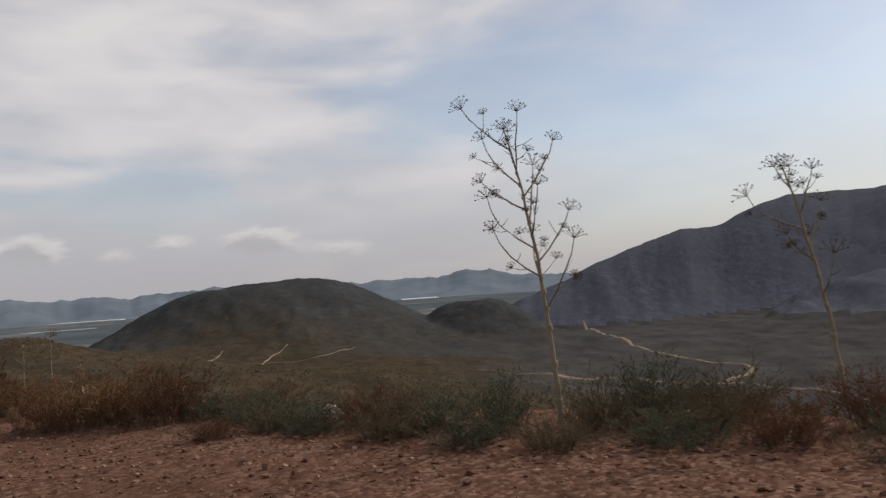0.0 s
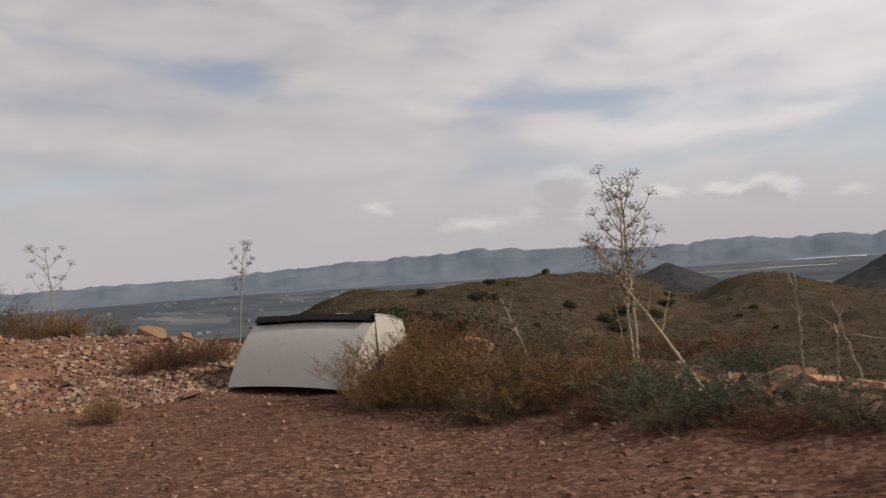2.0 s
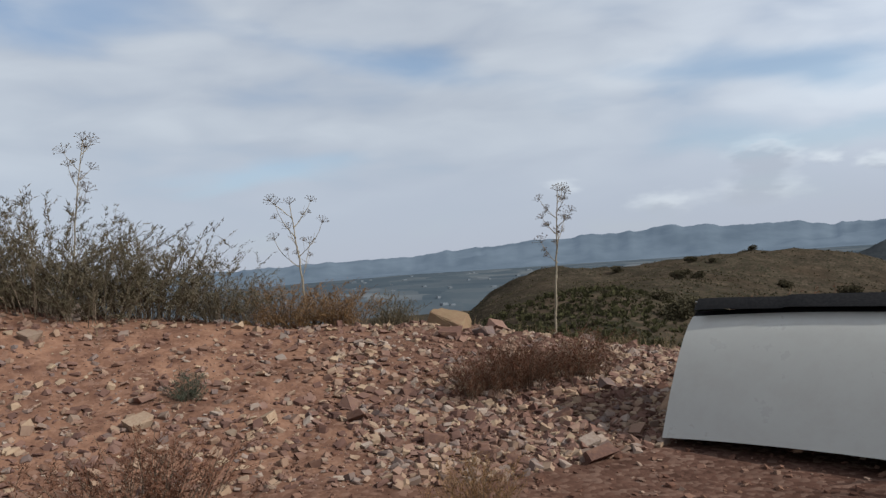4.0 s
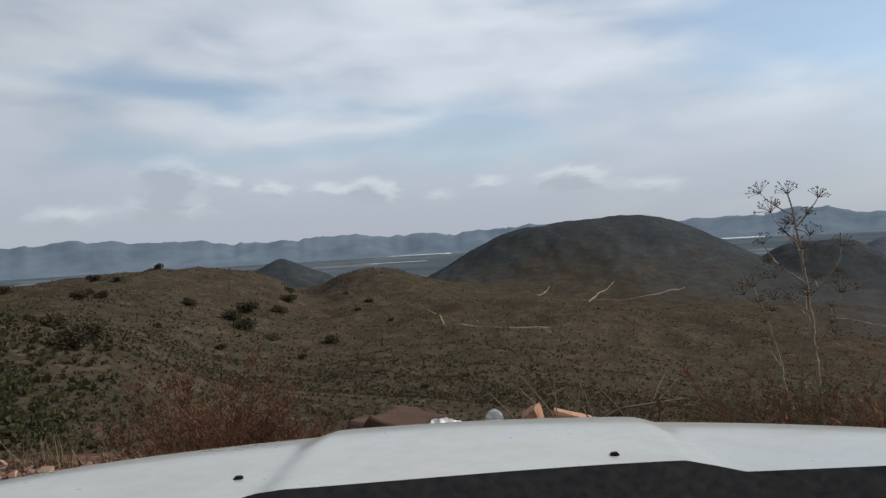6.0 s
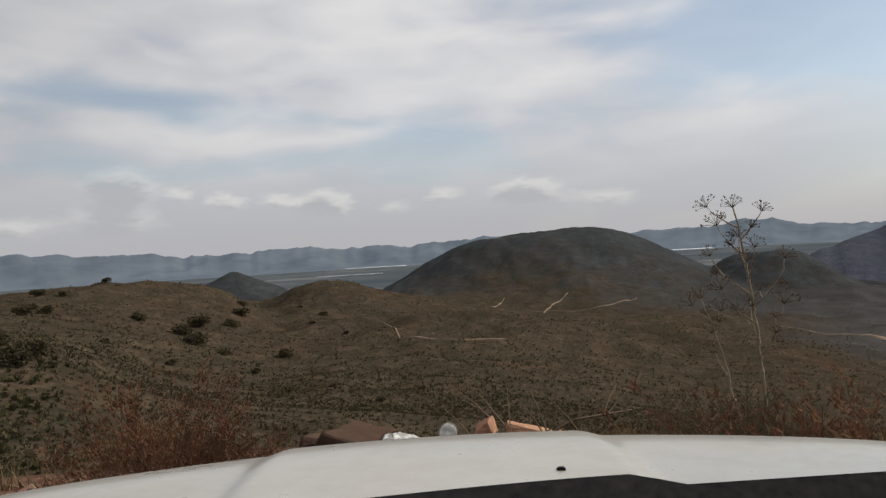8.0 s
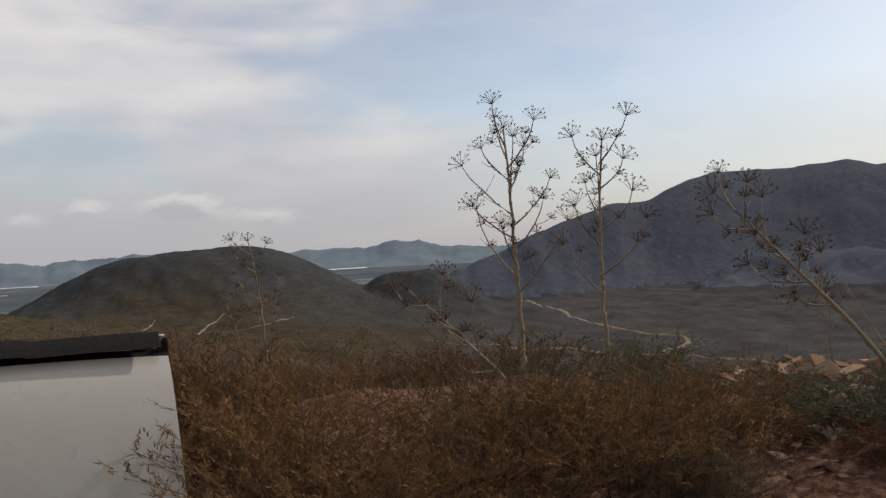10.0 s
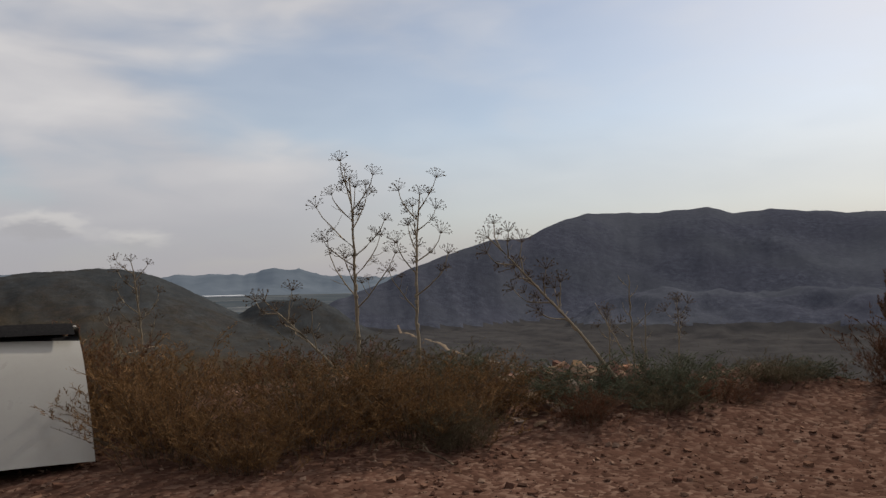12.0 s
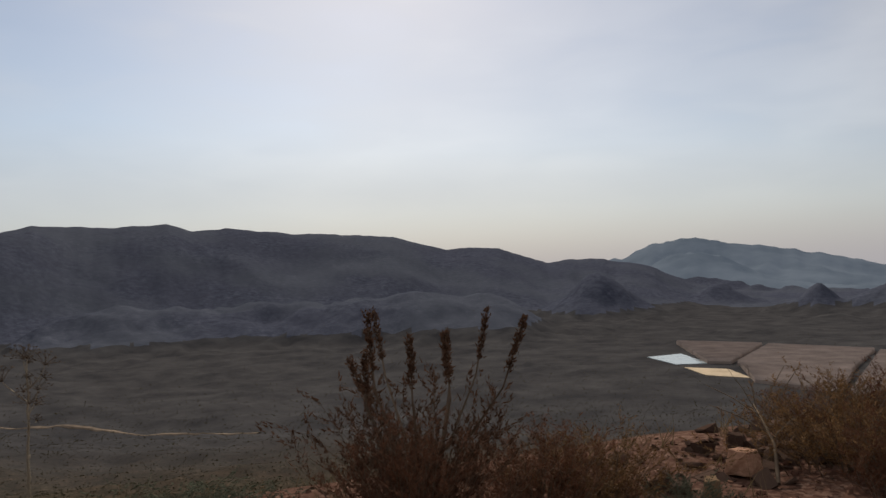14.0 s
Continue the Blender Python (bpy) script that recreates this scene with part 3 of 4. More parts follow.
MAT_SCRUB = plant_material("hill_scrub", (0.032, 0.028, 0.018), (0.105, 0.088, 0.054))
MAT_MAQUIS = plant_material("green_maquis", (0.018, 0.019, 0.010), (0.074, 0.068, 0.034))
MAT_GRASS = plant_material("dry_grass", (0.085, 0.060, 0.034), (0.24, 0.18, 0.105))


class Sticks:
    """Collects thin tapered sticks and small leaves into plain lists."""

    def __init__(self):
        self.verts, self.faces = [], []

    def stick(self, points, r0, r1, sides=3):
        base = len(self.verts)
        m = len(points)
        for i, p in enumerate(points):
            ahead = (points[min(i + 1, m - 1)] - points[max(i - 1, 0)]).normalized()
            u = ahead.orthogonal().normalized()
            v = ahead.cross(u)
            r = r0 + (r1 - r0) * i / (m - 1)
            for k in range(sides):
                a = 2 * math.pi * k / sides
                self.verts.append(tuple(p + r * (math.cos(a) * u + math.sin(a) * v)))
        for i in range(m - 1):
            for k in range(sides):
                j = (k + 1) % sides
                self.faces.append((base + i * sides + k, base + i * sides + j, base + (i + 1) * sides + j, base + (i + 1) * sides + k))
        self.faces.append(tuple(base + (m - 1) * sides + k for k in range(sides)))

    def leaf(self, at, along, length, width):
        side = along.orthogonal()
        side.rotate(Matrix.Rotation(random.uniform(0, 6.28), 3, along))
        side = side.normalized() * width
        base = len(self.verts)
        self.verts += [tuple(at - side), tuple(at + side), tuple(at + along * length)]
        self.faces.append((base, base + 1, base + 2))

    def mesh(self, name, mat, smooth_shade=False):
        me = bpy.data.meshes.new(name)
        me.from_pydata(self.verts, [], self.faces)
        me.materials.append(mat)
        if smooth_shade:
            me.polygons.foreach_set("use_smooth", np.ones(len(me.polygons), bool))
        me.update()
        return me


def rnd(a, b):
    return random.uniform(a, b)


def bush_meshes(leaf_mat, stems, upright, leaf_len, leaf_wide, spikes=0):
    """Stems and foliage of one bush about 1 m high and 1.5 m across."""
    wood, green = Sticks(), Sticks()
    up = Vector((0, 0, 1))
    for i in range(stems):
        low = i % 3 == 0
        a, lean = rnd(0, 6.28), rnd(0, 1) ** 0.6
        out = Vector((math.cos(a), math.sin(a), 0))
        foot = out * rnd(0.05, 0.46 if low else 0.34) * (0.3 + lean)
        reach = (0.72 - 0.42 * upright) * lean * (0.6 if low else 1.0)
        tall = (1.0 - 0.5 * lean**2 * (1 - 0.5 * upright)) * (rnd(0.25, 0.55) if low else rnd(0.6, 1.05))
        tip = foot + out * reach + up * tall
        bend = foot + out * reach * 0.35 + up * tall * 0.55 + Vector((rnd(-0.05, 0.05), rnd(-0.05, 0.05), 0))
        spot = lambda t: foot.lerp(bend, t * 2) if t < 0.5 else bend.lerp(tip, t * 2 - 1)
        wood.stick([foot - up * 0.08, foot.lerp(bend, 0.55), bend.lerp(tip, 0.25), tip], rnd(0.003, 0.006), 0.0012)
        for k in range(7):
            t = rnd(0.15, 1.0)
            start = spot(t)
            way = (out * rnd(-0.4, 1.0) + Vector((rnd(-1, 1), rnd(-1, 1), 0)) * 0.8 + up * rnd(0.4, 1.4) * (0.6 + upright)).normalized()
            end = start + way * rnd(0.10, 0.24)
            if k < 3:
                wood.stick([start, end], 0.0018, 0.0008)
            for _ in range(18):
                p = start.lerp(end, rnd(0.0, 1.08)) + Vector((rnd(-1, 1), rnd(-1, 1), rnd(-1, 1))) * 0.012
                green.leaf(p, (way + Vector((rnd(-1, 1), rnd(-1, 1), rnd(-0.6, 0.9))) * 0.7).normalized(), leaf_len * rnd(0.6, 1.5), leaf_wide * rnd(0.6, 1.3))
        for _ in range(10):
            green.leaf(spot(rnd(0.1, 1.0)), (tip - foot + Vector((rnd(-1, 1), rnd(-1, 1), rnd(-0.3, 0.6)))).normalized(), leaf_len * rnd(0.6, 1.4), leaf_wide * rnd(0.6, 1.2))
    for i in range(spikes):
        a = 6.28 * i / spikes + rnd(-0.4, 0.4)
        out = Vector((math.cos(a), math.sin(a), 0))
        foot, tip = out * 0.2 + up * 0.4, out * rnd(0.25, 0.85) + up * rnd(0.95, 1.32)
        bend = foot.lerp(tip, 0.5) + out * 0.08
        wood.stick([foot, bend, tip], 0.010, 0.004)
        for _ in range(230):
            p = bend.lerp(tip, rnd(0.25, 1.0)) + Vector((rnd(-1, 1), rnd(-1, 1), rnd(-1, 1))) * 0.022
            green.leaf(p, ((tip - bend).normalized() + Vector((rnd(-1, 1), rnd(-1, 1), rnd(-0.5, 0.5)))).normalized(), 0.03, 0.007)
    return wood.mesh("stem_work", MAT_TWIG), green.mesh("foliage", leaf_mat)


random.seed(11)
BUSH_KINDS = {
    "heath": [bush_meshes(MAT_HEATH, 110, 0.75, 0.030, 0.0034) for _ in range(2)],
    "straw": [bush_meshes(MAT_STRAW, 110, 0.35, 0.034, 0.0036) for _ in range(2)],
    "broom": [bush_meshes(MAT_BROOM, 95, 0.45, 0.036, 0.0038) for _ in range(2)],
    "green": [bush_meshes(MAT_GREEN, 85, 0.2, 0.030, 0.0064) for _ in range(2)],
    "spiky": [bush_meshes(MAT_SPIKE, 60, 0.5, 0.036, 0.0060, 9)],
}
BUSH_WORDS = {
    "heath": ("dry_bush", "russet dry bush of fine upright stems on gravel"),
    "straw": ("dry_bush", "golden-brown dry bush with arching stems on gravel"),
    "broom": ("bush", "grey-brown twiggy bush on the stony bank"),
    "green": ("bush", "low grey-green bush at the gravel edge"),
    "spiky": ("bush", "dark brown bush with tall dry flower spikes"),
}


def bush(kind, x, y, wide, tall):
    pair = random.choice(BUSH_KINDS[kind])
    name, label = BUSH_WORDS[kind]
    base = new(name)
    base.location = (x, y, z_at(x, y) - 0.02)
    base.rotation_euler = (0, 0, rnd(0, 6.28))
    base.scale = (wide / 1.5, wide / 1.5, tall)
    for me in pair:
        new(me.name, me).parent = base
    return tagged(base, label, "bush", kind + " bushes on the lookout")


# west bank and the open gravel
for row in (
    ("heath", -16.3, 3.6, 1.5, 0.66), ("heath", -15.9, 3.3, 0.9, 0.45), ("heath", -18.1, 6.15, 0.9, 0.40), ("heath", -18.15, 6.55, 1.1, 0.44), ("heath", -18.2, 7.05, 1.1, 0.42),
    ("straw", -15.9, 5.2, 0.55, 0.45), ("broom", -20.7, 2.6, 2.3, 1.15), ("broom", -20.9, 3.6, 2.1, 1.0), ("broom", -20.4, 1.9, 1.8, 0.9), ("broom", -20.5, 3.1, 1.6, 0.8), ("broom", -20.8, 4.3, 1.4, 0.65),
    ("straw", -20.9, 5.0, 1.4, 0.6), ("straw", -20.7, 5.5, 1.1, 0.5), ("broom", -21.0, 6.2, 0.7, 0.42), ("straw", -20.2, 0.9, 2.1, 0.8), ("straw", -19.6, 0.2, 1.8, 0.85),
    ("straw", -19.6, 1.9, 0.7, 0.5), ("straw", -19.4, 1.4, 0.55, 0.42), ("straw", -18.0, 1.6, 0.5, 0.35), ("green", -18.6, 3.9, 0.35, 0.25), ("heath", -18.75, 9.9, 1.4, 0.74),
    ("heath", -18.5, 10.2, 0.9, 0.52), ("straw", -19.9, 10.9, 0.8, 0.35),
    # north rim, behind the rubble
    ("heath", -15.4, 12.0, 1.3, 0.42), ("heath", -14.5, 11.8, 1.4, 0.46), ("heath", -16.1, 12.3, 1.2, 0.42), ("broom", -15.9, 11.6, 1.2, 0.65), ("heath", -13.7, 11.9, 1.4, 0.5),
    ("heath", -12.9, 12.1, 1.2, 0.55), ("straw", -16.5, 11.5, 0.8, 0.35), ("green", -11.9, 11.0, 1.3, 0.4),
    # the thicket under the leaning stalks
    ("straw", -14.4, 7.9, 1.5, 0.72), ("straw", -13.5, 8.2, 1.8, 0.74), ("straw", -12.7, 8.4, 1.8, 0.68), ("straw", -14.9, 8.7, 1.8, 0.82), ("broom", -13.2, 9.1, 1.7, 0.70),
    ("straw", -12.1, 8.8, 1.4, 0.56), ("heath", -15.4, 9.3, 1.7, 0.86), ("broom", -12.3, 9.6, 1.3, 0.5), ("green", -11.2, 8.75, 1.4, 0.45), ("green", -10.6, 8.7, 1.1, 0.45),
    ("green", -10.1, 9.2, 0.9, 0.35), ("broom", -12.5, 7.9, 0.8, 0.4), ("straw", -13.9, 7.5, 0.9, 0.45),
    # east rim
    ("spiky", -8.0, 8.7, 1.3, 0.84), ("heath", -8.3, 8.5, 1.1, 0.6), ("heath", -7.3, 8.5, 1.3, 0.55), ("straw", -6.9, 8.3, 1.2, 0.5), ("straw", -5.2, 7.35, 1.7, 0.72), ("heath", -4.4, 7.3, 1.5, 0.7),
    ("broom", -10.7, 8.35, 0.9, 0.26), ("heath", -10.1, 8.6, 1.0, 0.24), ("broom", -9.5, 8.75, 0.9, 0.26), ("green", -9.0, 8.95, 0.9, 0.22), ("heath", -11.4, 8.2, 0.8, 0.28), ("green", -7.0, 7.7, 0.5, 0.3), ("green", -3.4, 6.9, 0.9, 0.42), ("green", -2.7, 6.5, 0.8, 0.3), ("broom", -1.8, 6.7, 1.1, 0.4), ("green", -1.2, 5.9, 0.9, 0.42),
    ("green", -0.6, 5.6, 0.7, 0.55), ("broom", 0.2, 5.5, 0.9, 0.5), ("green", 0.7, 5.7, 0.9, 0.6), ("heath", -3.6, 8.2, 1.2, 0.35), ("broom", 1.4, 5.9, 1.1, 0.5), ("green", -2.4, 6.0, 0.9, 0.3), ("broom", -1.6, 5.6, 0.9, 0.35), ("green", -0.9, 5.1, 0.8, 0.3), ("broom", -0.2, 4.8, 0.8, 0.3), ("green", 0.6, 4.7, 0.9, 0.3), ("heath", 1.4, 4.6, 1.0, 0.35), ("broom", -2.9, 6.3, 0.8, 0.32), ("heath", -1.9, 6.3, 1.0, 0.4), ("green", 2.1, 4.0, 1.0, 0.35), ("broom", 1.0, 5.2, 1.0, 0.4), ("heath", -3.4, 6.0, 0.7, 0.25),
    ("heath", 2.2, 5.0, 1.1, 0.5), ("green", -8.9, 9.6, 1.1, 0.25), ("broom", -3.3, 7.6, 1.2, 0.4), ("heath", -5.6, 6.95, 1.1, 0.55), ("green", -4.0, 7.3, 0.6, 0.35),
):
    bush(*row)


def umbel(sticks, at, way, size):
    """A dried flower head: thin rays spreading into a dome, each with its own small tuft."""
    side = way.orthogonal().normalized()
    other = way.cross(side)
    rays = 15
    for i in range(rays):
        a, spread = 2.4 * i, math.sqrt((i + 0.4) / rays) * 1.25
        d = (way * math.cos(spread) + (side * math.cos(a) + other * math.sin(a)) * math.sin(spread)).normalized()
        tip = at + d * size * rnd(0.85, 1.1)
        sticks.stick([at, at.lerp(tip, 0.5) + way * size * 0.05, tip], 0.0019, 0.0014)
        for k in range(4):
            e = (d + Vector((rnd(-1, 1), rnd(-1, 1), rnd(-1, 1))) * 0.9).normalized()
            sticks.stick([tip, tip + e * size * 0.17], 0.0015, 0.0025)


def fennel(base, top, first, count, reach, radius, bow=(0.0, 0.0), heads=True, label="tall dry giant fennel stalk with spreading seed heads"):
    """A dead giant fennel: jointed stem, alternating arched branches, each ending in a flower head."""
    thing = new("giant_fennel")
    foot = Vector((base[0], base[1], z_at(base[0], base[1]) - 0.05))
    thing.location = foot
    end = Vector(top) - foot
    middle = end * 0.5 + Vector((bow[0], bow[1], 0))
    at = lambda t: (1 - t) ** 2 * Vector((0, 0, 0)) + 2 * t * (1 - t) * middle + t * t * end
    stem = Sticks()
    kink = [at(k / 14) + Vector((rnd(-1, 1), rnd(-1, 1), 0)) * 0.010 * (0 < k < 14) for k in range(15)]
    stem.stick(kink, radius, radius * 0.28, 7)
    joints = [0.1 + 0.12 * k for k in range(4)]
    axis = (at(1) - at(0.9)).normalized()
    turn = rnd(0, 6.28)
    upward = Vector((0, 0, 1))
    for i in range(count):
        t = first + (0.97 - first) * (i / count) ** 0.9
        start = at(t)
        joints.append(t)
        turn += 2.5 + rnd(-0.4, 0.4)
        side = axis.orthogonal().normalized()
        side.rotate(Matrix.Rotation(turn, 3, axis))
        length = reach * (1.0 - 0.45 * (t - first) / (1 - first)) * rnd(0.65, 1.15)
        splay = rnd(0.6, 0.9)
        knee = start + (side * splay + axis * 0.72).normalized() * length * 0.65 + Vector((rnd(-1, 1), rnd(-1, 1), rnd(-0.5, 0.5))) * 0.07 * length
        tip = knee + (side * rnd(0.35, 0.75) + upward * rnd(0.5, 0.9) + axis * 0.2).normalized() * length * rnd(0.4, 0.55)
        limb = Sticks()
        limb.stick([start, start.lerp(knee, 0.5) - axis * length * 0.03, knee, knee.lerp(tip, 0.5) + side * length * 0.035, tip], radius * 0.36, radius * 0.15, 5)
        ends = []
        for f in (rnd(0.35, 0.55), rnd(0.65, 0.8), rnd(0.85, 1.0))[: 3 if length > 0.3 else 2]:
            s = start.lerp(knee, f)
            fork = s + (side * rnd(0.2, 0.7) + upward * rnd(0.2, 0.8) + Vector((rnd(-1, 1), rnd(-1, 1), 0)) * 0.9).normalized() * length * rnd(0.18, 0.36)
            limb.stick([s, s.lerp(fork, 0.5) - upward * 0.012, fork], radius * 0.17, radius * 0.10, 4)
            ends.append(fork)
        branch = new("branch", limb.mesh("branch", MAT_STALK, True))
        branch.parent = thing
        if heads:
            for spot, size in [(tip, 0.095)] + [(e, 0.05) for e in ends]:
                if size > 0.06 or random.random() < 0.55:
                    head = Sticks()
                    umbel(head, spot, ((spot - start).normalized() + upward * 0.6).normalized(), size * rnd(0.8, 1.2))
                    new("flower_head", head.mesh("flower_head", MAT_TWIG)).parent = branch
    for t in joints:
        p, along = at(t), (at(t + 0.01) - at(t)).normalized()
        thick = radius * (1 - 0.72 * t)
        stem.stick([p - along * thick * 1.3, p, p + along * thick * 1.3], thick * 1.35, thick * 1.2, 7)
    new("stem", stem.mesh("stem", MAT_STALK, True)).parent = thing
    if heads:
        crown = Sticks()
        umbel(crown, at(1), axis, 0.10)
        new("flower_head", crown.mesh("flower_head", MAT_TWIG)).parent = thing
    return tagged(thing, label, "dead plant", "giant fennel stalks")


random.seed(5)
BARE = "broken dry giant fennel stalk with bare branches"
LEANING = "leaning dry giant fennel stalk with seed heads"
fennel((-21.42, 8.5), (-21.45, 8.72, 2.2), 0.55, 8, 0.42, 0.019, (0.03, 0))
fennel((-22.9, 5.55), (-22.95, 5.4, 2.3), 0.5, 7, 0.6, 0.020, (0, 0.05), True, "pale dry giant fennel stalk with crooked branches")
fennel((-22.0, 2.7), (-22.0, 2.95, 3.05), 0.65, 7, 0.3, 0.015, (0, -0.05))
fennel((-15.85, 13.5), (-16.0, 13.45, 1.58), 0.40, 10, 0.5, 0.021, (0.1, 0.0))
fennel((-16.0, 13.4), (-16.28, 13.4, 0.85), 0.5, 4, 0.25, 0.012, (0.06, 0), True, "small dry fennel stalk with curled seed heads")
fennel((-13.05, 10.5), (-13.12, 10.48, 2.30), 0.36, 13, 0.66, 0.023, (0.02, 0.0))
fennel((-12.47, 9.85), (-12.47, 9.8, 2.06), 0.42, 10, 0.50, 0.020, (-0.10, 0.0))
fennel((-12.9, 8.95), (-13.9, 9.2, 1.08), 0.5, 6, 0.36, 0.017, (0.06, 0.0), True, LEANING)
fennel((-10.72, 8.95), (-12.0, 8.88, 1.58), 0.45, 11, 0.36, 0.019, (0.10, -0.05), True, LEANING)
fennel((-10.42, 9.6), (-10.45, 9.62, 1.24), 0.4, 6, 0.2, 0.012, (0, 0), False, BARE)
fennel((-10.25, 9.75), (-10.2, 9.8, 0.95), 0.4, 4, 0.16, 0.010, (0, 0), False, BARE)
fennel((-10.15, 10.1), (-10.55, 10.3, 0.95), 0.5, 3, 0.2, 0.010, (0, 0), False, BARE)
fennel((-0.12, 5.65), (-0.43, 5.65, 2.62), 0.40, 13, 0.78, 0.025, (0.16, 0.0))
fennel((2.26, 5.65), (1.9, 5.65, 2.1), 0.5, 8, 0.55, 0.024, (0.12, 0.0))
fennel((-8.8, 12.0), (-8.8, 12.0, 0.9), 0.6, 5, 0.25, 0.014)
fennel((-9.6, 12.4), (-9.6, 12.4, 0.75), 0.6, 5, 0.25, 0.014)


def dead_branch(x, y, length, heading, lift, forks, label):
    thing = new("dead_branch")
    thing.location = (x, y, z_at(x, y) + 0.015)
    a = radians(heading)
    way = Vector((-math.sin(a), math.cos(a), 0))
    main = Sticks()
    pts = [way * length * t + Vector((rnd(-1, 1) * 0.03, rnd(-1, 1) * 0.03, lift * math.sin(math.pi * t * 0.6) + 0.01)) for t in (0, 0.3, 0.6, 1.0)]
    main.stick(pts, 0.011 * length + 0.004, 0.004, 5)
    new("limb", main.mesh("limb", MAT_TWIG, True)).parent = thing
    for _ in range(forks):
        s = pts[1].lerp(pts[3], rnd(0, 0.9))
        d = (way * rnd(0.2, 1) + Vector((rnd(-1, 1), rnd(-1, 1), rnd(0.1, 0.9)))).normalized()
        twig = Sticks()
        e = s + d * length * rnd(0.25, 0.5)
        twig.stick([s, s.lerp(e, 0.5) + Vector((0, 0, 0.02)), e], 0.006, 0.002, 4)
        new("twig", twig.mesh("twig", MAT_TWIG)).parent = thing
    return tagged(thing, label, "branch")


for row in (
    (-12.6, 7.35, 0.35, 40, 0.06, 2, "weathered dead branch lying on the gravel"), (-17.6, 10.75, 1.2, -80, 0.22, 7, "dry bare branch across the rubbish heap"),
    (-17.2, 10.85, 0.9, -50, 0.30, 6, "dry bare branch across the rubbish heap"), (-16.6, 11.0, 1.0, 60, 0.25, 6, "dry bare branch across the rubbish heap"),
    (-16.3, 11.2, 0.8, -20, 0.2, 5, "dry bare branch across the rubbish heap"),
    (-5.9, 7.6, 1.0, -60, 0.35, 7, "thorny dead branch among the bushes"), (-4.8, 7.4, 0.9, -100, 0.4, 6, "thorny dead branch among the bushes"),
    (-9.9, 8.7, 0.5, -70, 0.2, 5, "pale dead branch among low scrub"), (-14.8, 8.0, 0.9, 70, 0.2, 4, "weathered dead branch under the bushes"),
):
    dead_branch(*row)


def tufts(count, where, blades, tall, mat, name, label, wide=0.012):
    s = Sticks()
    made = 0
    while made < count:
        x, y, size = where()
        z = z_at(x, y)
        made += 1
        for _ in range(blades):
            d = Vector((rnd(-1, 1), rnd(-1, 1), rnd(0.8, 2.2))).normalized()
            s.leaf(Vector((x + rnd(-1, 1) * 0.06 * size, y + rnd(-1, 1) * 0.06 * size, z - 0.01)), d, tall * size * rnd(0.5, 1.2), wide * size)
    return tagged(new(name, s.mesh(name, mat)), label, "grass", kind="stuff")


def on_rim():
    i = random.randrange(2, 13)
    (ax, ay), (bx, by) = RIM[i], RIM[i + 1]
    t, off = random.random(), random.gauss(-0.2, 1.1)
    dx, dy = bx - ax, by - ay
    ln = math.hypot(dx, dy)
    return ax + t * dx - off * dy / ln * -1, ay + t * dy + off * dx / ln, rnd(0.6, 1.4)


random.seed(21)
tufts(700, on_rim, 7, 0.20, MAT_GRASS, "dry_grass", "dry straw-coloured grass along the gravel rim", 0.004)


def scrub_field(count, r0, r1, size0, size1, blades, name, label, mat=MAT_SCRUB, sector=(-82, 92)):
    """Low scrub clumps sown over the slopes, each a few splayed leaves."""
    az = np.random.uniform(*sector, count * 2) if mat is MAT_SCRUB else np.random.normal(sum(sector) / 2, (sector[1] - sector[0]) / 4, count * 2)
    r = r0 * (r1 / r0) ** np.random.uniform(0, 1, count * 2)
    x, y = HUB[0] - r * np.sin(np.radians(az)), HUB[1] + r * np.cos(np.radians(az))
    keep = (rim_distance(x, y) > 1.0) & (fbm(x, y, 25, 3, 7) > -0.9)
    x, y, r = x[keep][:count], y[keep][:count], r[keep][:count]
    z = land(x, y)
    n_ = len(x)
    size = (size0 + (size1 - size0) * np.random.rand(n_) ** 3.5)
    ang = np.random.rand(n_, blades) * 2 * np.pi
    lean = np.random.uniform(0.1, 0.8, (n_, blades))
    wide = np.random.uniform(0.16, 0.34, (n_, blades)) * size[:, None]
    tall = np.random.uniform(0.35, 0.95, (n_, blades)) * (1.1 - 0.5 * lean) * size[:, None]
    cx, cy = np.cos(ang) * lean * size[:, None], np.sin(ang) * lean * size[:, None]
    turn = ang + np.random.uniform(-1.2, 1.2, (n_, blades))
    px, py = -np.sin(turn) * wide, np.cos(turn) * wide
    X, Y, Z = x[:, None], y[:, None], z[:, None]
    skew = np.random.uniform(0.5, 1.0, (n_, blades))
    tri = np.stack((
        np.stack((X + cx * 0.4, Y + cy * 0.4, Z - 0.2 * tall), -1),
        np.stack((X + cx - px, Y + cy - py, Z + tall), -1), np.stack((X + cx + px, Y + cy + py, Z + tall * skew), -1)), 2)
    verts = tri.reshape(-1, 3)
    faces = np.arange(len(verts)).reshape(-1, 3)
    ob = link_mesh(name, verts.tolist(), faces.tolist(), mat)
    return tagged(ob, label, "scrub", kind="stuff")


np.random.seed(3)
scrub_field(60000, 15, 150, 0.10, 0.46, 7, "hillside_scrub", "low grey-green scrub clumps over the near slopes")
scrub_field(90000, 90, 480, 0.22, 0.85, 5, "hillside_scrub", "low grey-green scrub clumps over the farther slopes")
scrub_field(36000, 380, 1050, 0.4, 1.2, 3, "hillside_scrub", "dark scrub specks on the distant hills")
scrub_field(3500, 30, 100, 0.22, 0.65, 8, "hillside_maquis", "dense green low scrub over the near knoll", MAT_MAQUIS, (53, 72))


